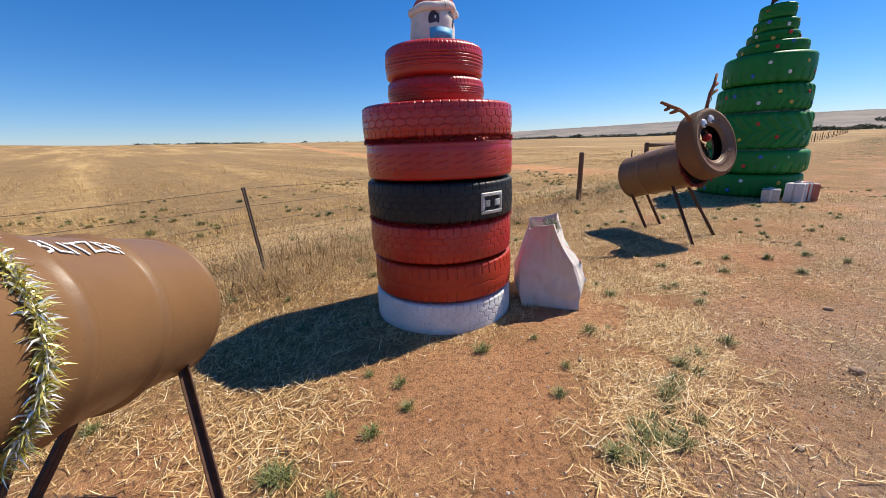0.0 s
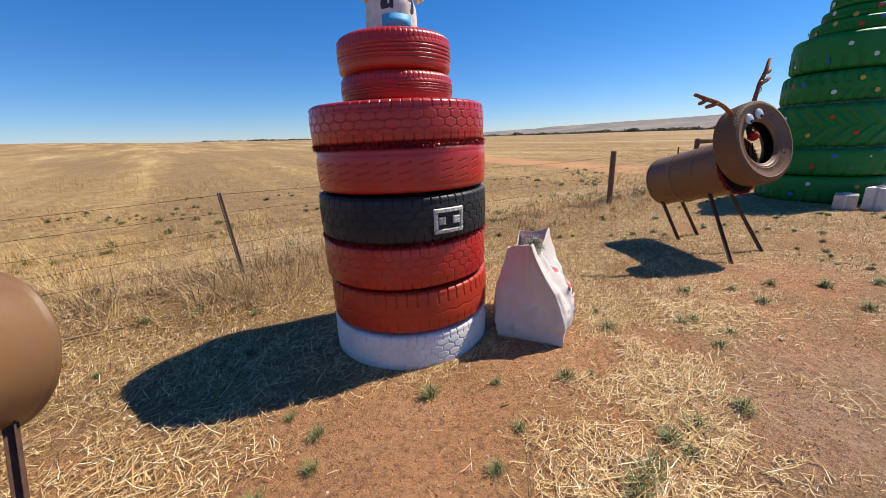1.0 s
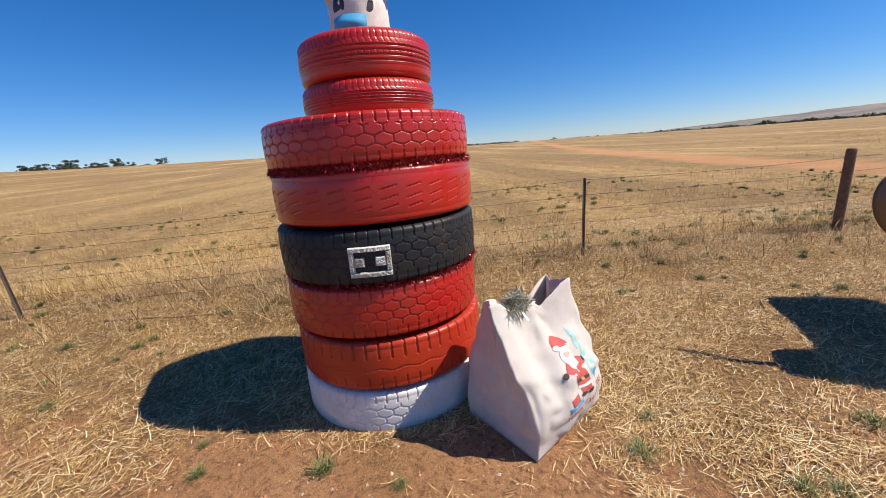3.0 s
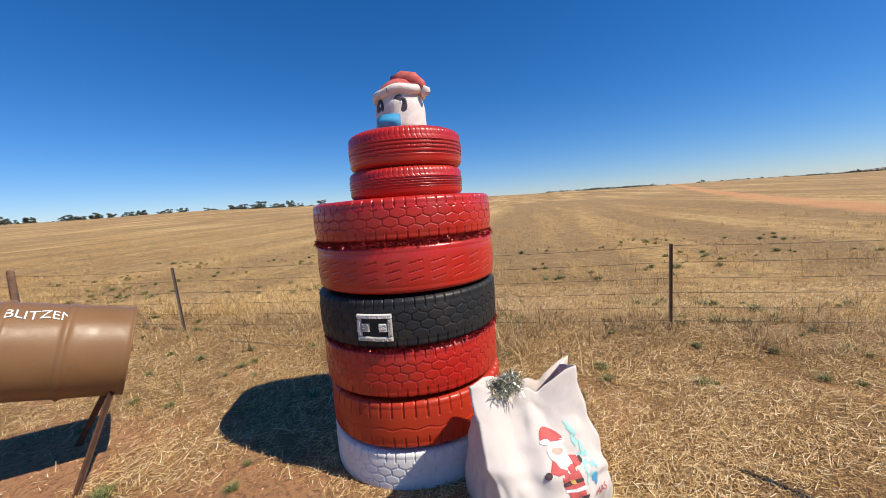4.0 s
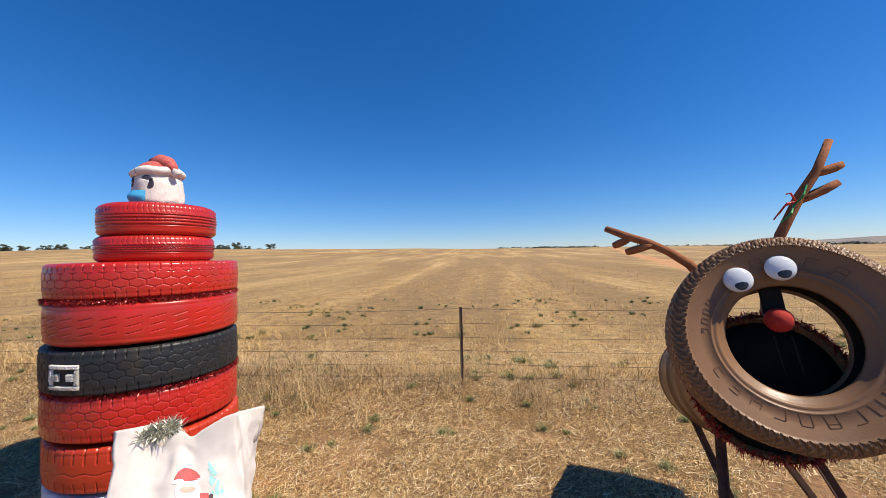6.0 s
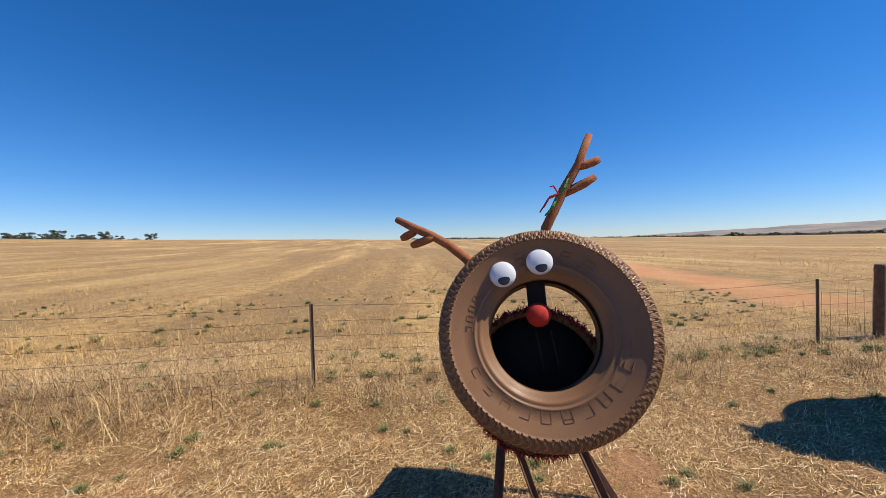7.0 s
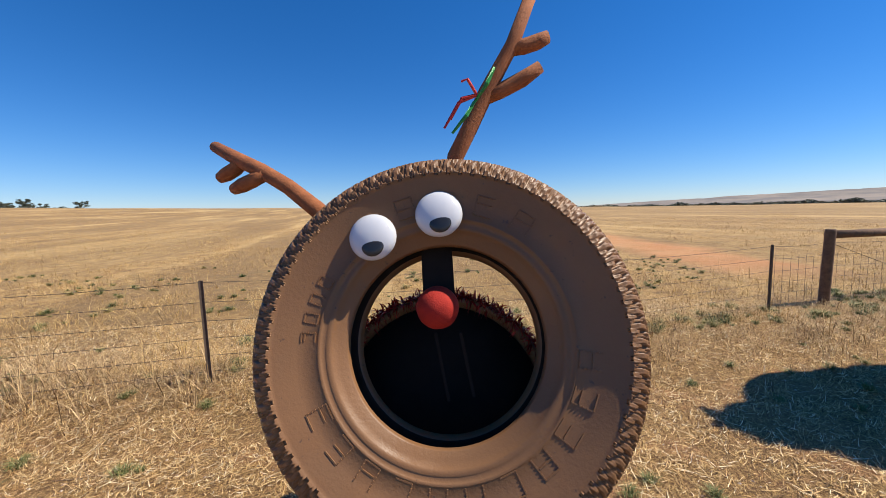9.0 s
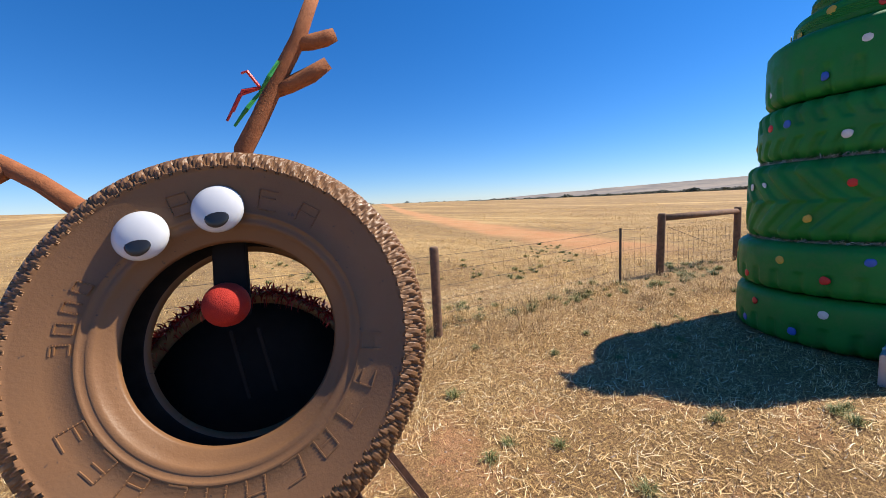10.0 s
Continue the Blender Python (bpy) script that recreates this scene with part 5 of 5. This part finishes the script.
def lying_straw(count, seed):
    """Short stalks lying about, longer and heaped in the thick patches."""
    rng = random.Random(seed)
    v, f = [], []
    while count:
        r = 9.0 * rng.random() ** 0.75
        a = rng.uniform(0, 6.283)
        x, y = 1.4 + r * math.cos(a), 2.6 + r * math.sin(a)
        vv = x * ACROSS.x + y * ACROSS.y
        if vv < -1.5 or vv > FENCE + 2.5 or not clear(x, y) or rng.random() > straw_weight(x, y):
            continue
        count -= 1
        heap = thick(x, y) if rng.random() < 0.3 else 0.0
        L = 0.014 + 0.10 * rng.random() ** 2.3 + 0.15 * heap * rng.random()
        w = rng.uniform(0.0007, 0.0017) * (1 + 0.10 * r) + 0.0004 * heap
        h = rng.gauss(0.7, 1.6)
        cx, cy = math.cos(h), math.sin(h)
        sx, sy = -cy * w, cx * w
        z = ground_z(x, y) + 0.002 + 0.010 * rng.random() + 0.025 * heap * rng.random()
        zt, up = z + 0.06 * rng.random() ** 3, rng.uniform(0.0, 0.8) * w
        k = rng.uniform(-1.2, 1.2)
        L *= 0.5
        o = len(v)
        v += [(x - cx * L - sx, y - cy * L - sy, z), (x - cx * L + sx, y - cy * L + sy, z + up), (x + sx * (k + 1), y + sy * (k + 1), z + 0.005), (x + sx * (k - 1), y + sy * (k - 1), z + 0.004 + up), (x + cx * L, y + cy * L, zt)]
        f += [(o, o + 1, o + 2, o + 3), (o + 3, o + 2, o + 4)]
    return v, f


def blades(spots, rng):
    """Tufts: (place, height, blades, spread)."""
    v, f = [], []
    for p, hh, n, spread in spots:
        for _ in range(n):
            a = rng.uniform(0, 6.283)
            b = Vector((p.x + rng.gauss(0, spread), p.y + rng.gauss(0, spread), p.z - 0.01))
            d = Vector((math.cos(a), math.sin(a), 0))
            h = hh * rng.uniform(0.45, 1.15)
            lie = rng.random() ** 0.7
            out = h * (0.15 + 1.9 * lie)
            h *= 1.05 - 0.6 * lie
            w = 0.0011 + 0.005 * hh * rng.random() * (1 + 5 * spread)
            s = Vector((-d.y, d.x, 0)) * w
            m = b + d * out * 0.35 + Vector((0, 0, h * 0.6))
            t = b + d * out + Vector((0, 0, h * rng.uniform(0.75, 1.0)))
            o = len(v)
            v += [b - s, b + s, m + s * 0.8, m - s * 0.8, t]
            f += [(o, o + 1, o + 2, o + 3), (o + 3, o + 2, o + 4)]
    return v, f


solid("straw_litter", lying_straw(230000, 1), M_STRAW, "pale dry straw scattered over red soil", "straw", kind="stuff", smooth_shade=False)
rng = random.Random(2)
spots = []
for _ in range(2600):
    u, v = rng.uniform(-14, 22), FENCE + rng.gauss(0.15, 0.42)
    p = site(u, v + bend(u))
    k = 0.55 + 0.5 * noise.noise((u * 0.5, v, 3)) + 0.7 * noise.noise((u * 1.9, v * 1.9, 8))
    if k < 0.2:
        continue
    spots.append((p, rng.uniform(0.14, 0.46) * max(0.3, k), 18, 0.04))
for _ in range(280):
    u, v = rng.gauss(1.2, 1.3), FENCE + rng.gauss(-0.15, 0.42)
    spots.append((site(u, v), rng.uniform(0.15, 0.5), 12, 0.05))
for _ in range(520):
    d = 0.3 + 9 * rng.random() ** 1.5
    p = site(rng.uniform(-12, 14), FENCE + d)
    if noise.noise((p.x * 0.5, p.y * 0.5, 31)) > -0.05:
        spots.append((p, rng.uniform(0.12, 0.34), 14, 0.04))
solid("fence_line_grass", blades(spots, rng), M_GREYGRASS, "grey brown dead grass along the fence line", "grass", kind="stuff", smooth_shade=False)
spots = []
for _ in range(34000):
    d = 0.3 + 40 * rng.random() ** 1.9
    u = rng.uniform(-22 - d, 22 + d)
    v = FENCE + d
    p = site(u, v)
    if abs(p.x * 0.917 + p.y * 0.399 - 12.2) < 2.2 and v > 7.5:
        continue
    k = noise.noise((p.x * 0.35, p.y * 0.35, 7)) + 0.6 * noise.noise((p.x * 1.4, p.y * 1.4, 3))
    if k < -0.25:
        continue
    spots.append((p, rng.uniform(0.07, 0.26) * (1.0 + max(0.0, k)), 8, 0.06 + 0.008 * d))
solid("paddock_stubble", blades(spots, rng), M_DRYGRASS, "golden standing stubble in the paddock", "stubble", kind="stuff", smooth_shade=False)
spots = []
for _ in range(9000):
    u, v = rng.uniform(-7, 13), rng.uniform(-0.3, FENCE)
    p = site(u, v)
    if clear(p.x, p.y) and rng.random() < straw_weight(p.x, p.y) and noise.noise((p.x * 1.3, p.y * 1.3, 17)) > -0.25:
        spots.append((p, rng.uniform(0.02, 0.085), 9, 0.025))
solid("verge_grass", blades(spots, rng), M_DRYGRASS, "short dry grass tufts on the verge", "grass", kind="stuff", smooth_shade=False)
spots = []
for _ in range(2600):
    u = rng.uniform(24, 75)
    v = rng.gauss(0.4, 0.9) + bend(u)
    spots.append((site(u, v), rng.uniform(0.08, 0.2), 8, 0.1))
solid("green_verge_grass", blades(spots, rng), M_WEED, "green grass strip beside the road", "grass", kind="stuff", smooth_shade=False)


def weed_geo(seed, tall):
    """A low grassy clump: narrow bent leaves out of one crown."""
    rng = random.Random(seed)
    v, f = [(0, 0, -0.01)], []
    for _ in range(120):
        a, L = rng.uniform(0, 6.283), tall * rng.uniform(0.35, 1.1)
        lie = rng.uniform(0.1, 1.0)
        d, s = Vector((math.cos(a), math.sin(a), 0)), Vector((-math.sin(a), math.cos(a), 0)) * tall * rng.uniform(0.010, 0.026)
        b = d * L * 0.12 + Vector((rng.gauss(0, 1), rng.gauss(0, 1), 0)) * tall * 0.16
        m = b + d * L * 0.5 * math.sin(lie) + Vector((0, 0, L * 0.55 * math.cos(lie) + 0.006)) + s * rng.gauss(0, 1)
        t = m + d * L * 0.45 * math.sin(lie + 0.5) + Vector((0, 0, L * 0.4 * math.cos(lie + 0.5))) + s * rng.gauss(0, 1.5)
        t.z = max(t.z, 0.004)
        o = len(v)
        v += [b - s * 0.4, b + s * 0.4, m + s, m - s, t]
        f += [(0, o, o + 1), (o, o + 1, o + 2, o + 3), (o + 3, o + 2, o + 4)]
    return v, f


WEEDS = [mesh_of("green_weed", *weed_geo(s, 0.11), M_WEED, False) for s in range(5)]
KNOWN = [(1.04, 1.56), (0.98, 1.47), (1.1, 1.5), (1.15, 1.62), (0.9, 1.42), (1.08, 1.4), (1.2, 1.72), (1.34, 1.86), (1.45, 1.98), (1.80, 6.33), (1.15, 4.95), (1.22, 6.03), (-1.83, 2.38), (0.75, 1.35), (1.5, 1.9), (0.25, 1.0), (-0.65, 1.35), (2.2, 3.2), (1.9, 2.2), (0.85, 1.33), (1.0, 1.42), (0.93, 1.52), (1.28, 1.78), (1.62, 2.08), (4.6, 5.9), (5.2, 6.6), (4.2, 6.2), (2.4, 5.6), (0.9, 5.6)]
for i in range(270):
    if i < len(KNOWN):
        x, y = KNOWN[i]
    else:
        p = site(rng.uniform(-5, 13), rng.choice((rng.uniform(0.3, 2.0), rng.uniform(2.2, 4.2), rng.uniform(3.2, 5.6))))
        x, y = p.x, p.y
    if not clear(x, y):
        continue
    o = new("green_weed", WEEDS[i % 5])
    k = rng.uniform(0.5, 0.85) if i < len(KNOWN) else rng.uniform(0.35, 0.9)
    o.matrix_world = Matrix.Translation((x, y, ground_z(x, y))) @ pose(0, 0, 0, 0, 0, rng.uniform(0, 360)) @ Matrix.Diagonal((k * 1.15, k * 1.15, k * 0.8, 1))
    tagged(o, "small dusty green weed in dry straw", "weed", "verge weeds")
far_weeds = []
for _ in range(1700):
    d = 0.2 + 9 * rng.random() ** 1.7
    u = rng.uniform(-14, 14)
    p = site(u, FENCE + d)
    if noise.noise((p.x * 0.55, p.y * 0.55, 21)) < 0.12:
        continue
    k = rng.uniform(0.3, 1.1)
    far_weeds.append(moved(weed_geo(rng.randrange(12), 0.13), Matrix.Translation(p) @ pose(0, 0, 0, 0, 0, rng.uniform(0, 360)) @ Matrix.Diagonal((k * 1.2, k * 1.2, k * 0.8, 1))))
solid("paddock_weeds", join(*far_weeds), M_WEED, "scattered green weeds in the stubble", "weeds", kind="stuff", smooth_shade=False)

pebbles = []


def clods(count, seed):
    """Crumbs of red soil on the bare patches."""
    rng = random.Random(seed)
    v, f = [], []
    for _ in range(count):
        bx, by, br = rng.choice(BARE)
        x, y = bx + rng.gauss(0, 0.5) * br, by + rng.gauss(0, 0.5) * br
        s = 0.0018 + 0.010 * rng.random() ** 5
        if not clear(x, y):
            continue
        z, o, a = ground_z(x, y), len(v), rng.uniform(0, 6.283)
        for k in range(5):
            r = s * rng.uniform(0.7, 1.2)
            v.append((x + r * math.cos(a + k * 1.257), y + r * math.sin(a + k * 1.257), z - 0.001))
        v.append((x + s * rng.uniform(-0.3, 0.3), y + s * rng.uniform(-0.3, 0.3), z + s * rng.uniform(0.5, 0.9)))
        f += [(o + k, o + (k + 1) % 5, o + 5) for k in range(5)]
    return v, f


solid("soil_clods", clods(6000, 6), M_CLOD, "crumbs of dry red soil", "soil", kind="stuff", smooth_shade=False)
for _ in range(24000):
    u = rng.uniform(-3, 9)
    v = rng.gauss(-0.5, 0.8) if rng.random() < 0.6 else rng.uniform(0, 3.4)
    if v < -2.0 or v > 4:
        continue
    p = site(u, v)
    if not clear(p.x, p.y):
        continue
    s = 0.002 + 0.013 * rng.random() ** 4.5
    q = [(s, 0, 0), (0, s * 0.8, 0), (-s, 0, 0), (0, -s * 0.8, 0), (0.2 * s, 0.1 * s, s * 0.6)]
    c, sn = math.cos(u * 50), math.sin(u * 50)
    pebbles.append(([(p.x + a * c - b * sn, p.y + a * sn + b * c, p.z - 0.001 + h) for a, b, h in q], [(0, 1, 4), (1, 2, 4), (2, 3, 4), (3, 0, 4)]))
solid("pebbles", join(*pebbles), M_STONE, "loose pebbles over the soil and gravel", "pebbles", kind="stuff", smooth_shade=False)
ROCK = [mesh_of("stone", *ball(1.0, 10, 7, Matrix.Diagonal((1, 0.8, 0.6, 1)), 0.35, s), simple("stone_%d" % s, (0.46, 0.32, 0.22), (0.34, 0.22, 0.14), 0.9, 0, 30, 0.6)) for s in range(3)]
for i, (x, y, s) in enumerate(((2.35, 1.83, 0.035), (-0.45, 1.2, 0.03), (0.62, 1.05, 0.028), (1.55, 1.35, 0.022), (-1.0, 2.0, 0.02), (3.0, 2.6, 0.03), (2.6, 2.9, 0.02), (0.9, 2.1, 0.018), (4.2, 4.4, 0.025))):
    o = new("stone", ROCK[i % 3])
    o.matrix_world = Matrix.Translation((x, y, ground_z(x, y) + s * 0.3)) @ pose(0, 0, 0, 0, 0, i * 67) @ Matrix.Diagonal((s, s, s, 1))
    tagged(o, "small brown stone on the soil", "stone", "loose stones")
for i in range(22):
    x, y = rng.uniform(-1.5, 4.6), rng.uniform(0.6, 5.6)
    if not clear(x, y) or uv(x, y)[1] < 0.2:
        continue
    a, L = rng.uniform(0, 6.283), rng.uniform(0.1, 0.3)
    pts = [Vector((x, y, 0)) + Vector((math.cos(a), math.sin(a), 0)) * L * t + Vector((rng.gauss(0, 0.012), rng.gauss(0, 0.012), 0)) for t in (0, 0.3, 0.65, 1)]
    pts = [Vector((p.x, p.y, ground_z(p.x, p.y) + 0.006)) for p in pts]
    solid("twig", tube(pts, [0.004, 0.004, 0.003, 0.0015], 6), M_TWIG, "thin dry twig lying on the verge", "twig", "fallen twigs")
solid("fallen_branch", tube([(x, y, ground_z(x, y) + 0.012) for x, y in ((-3.09, 2.36), (-2.8, 2.58), (-2.5, 2.77), (-2.23, 2.98))], [0.014, 0.013, 0.010, 0.005], 8), M_TWIG, "long dry branch lying in the grass", "branch")
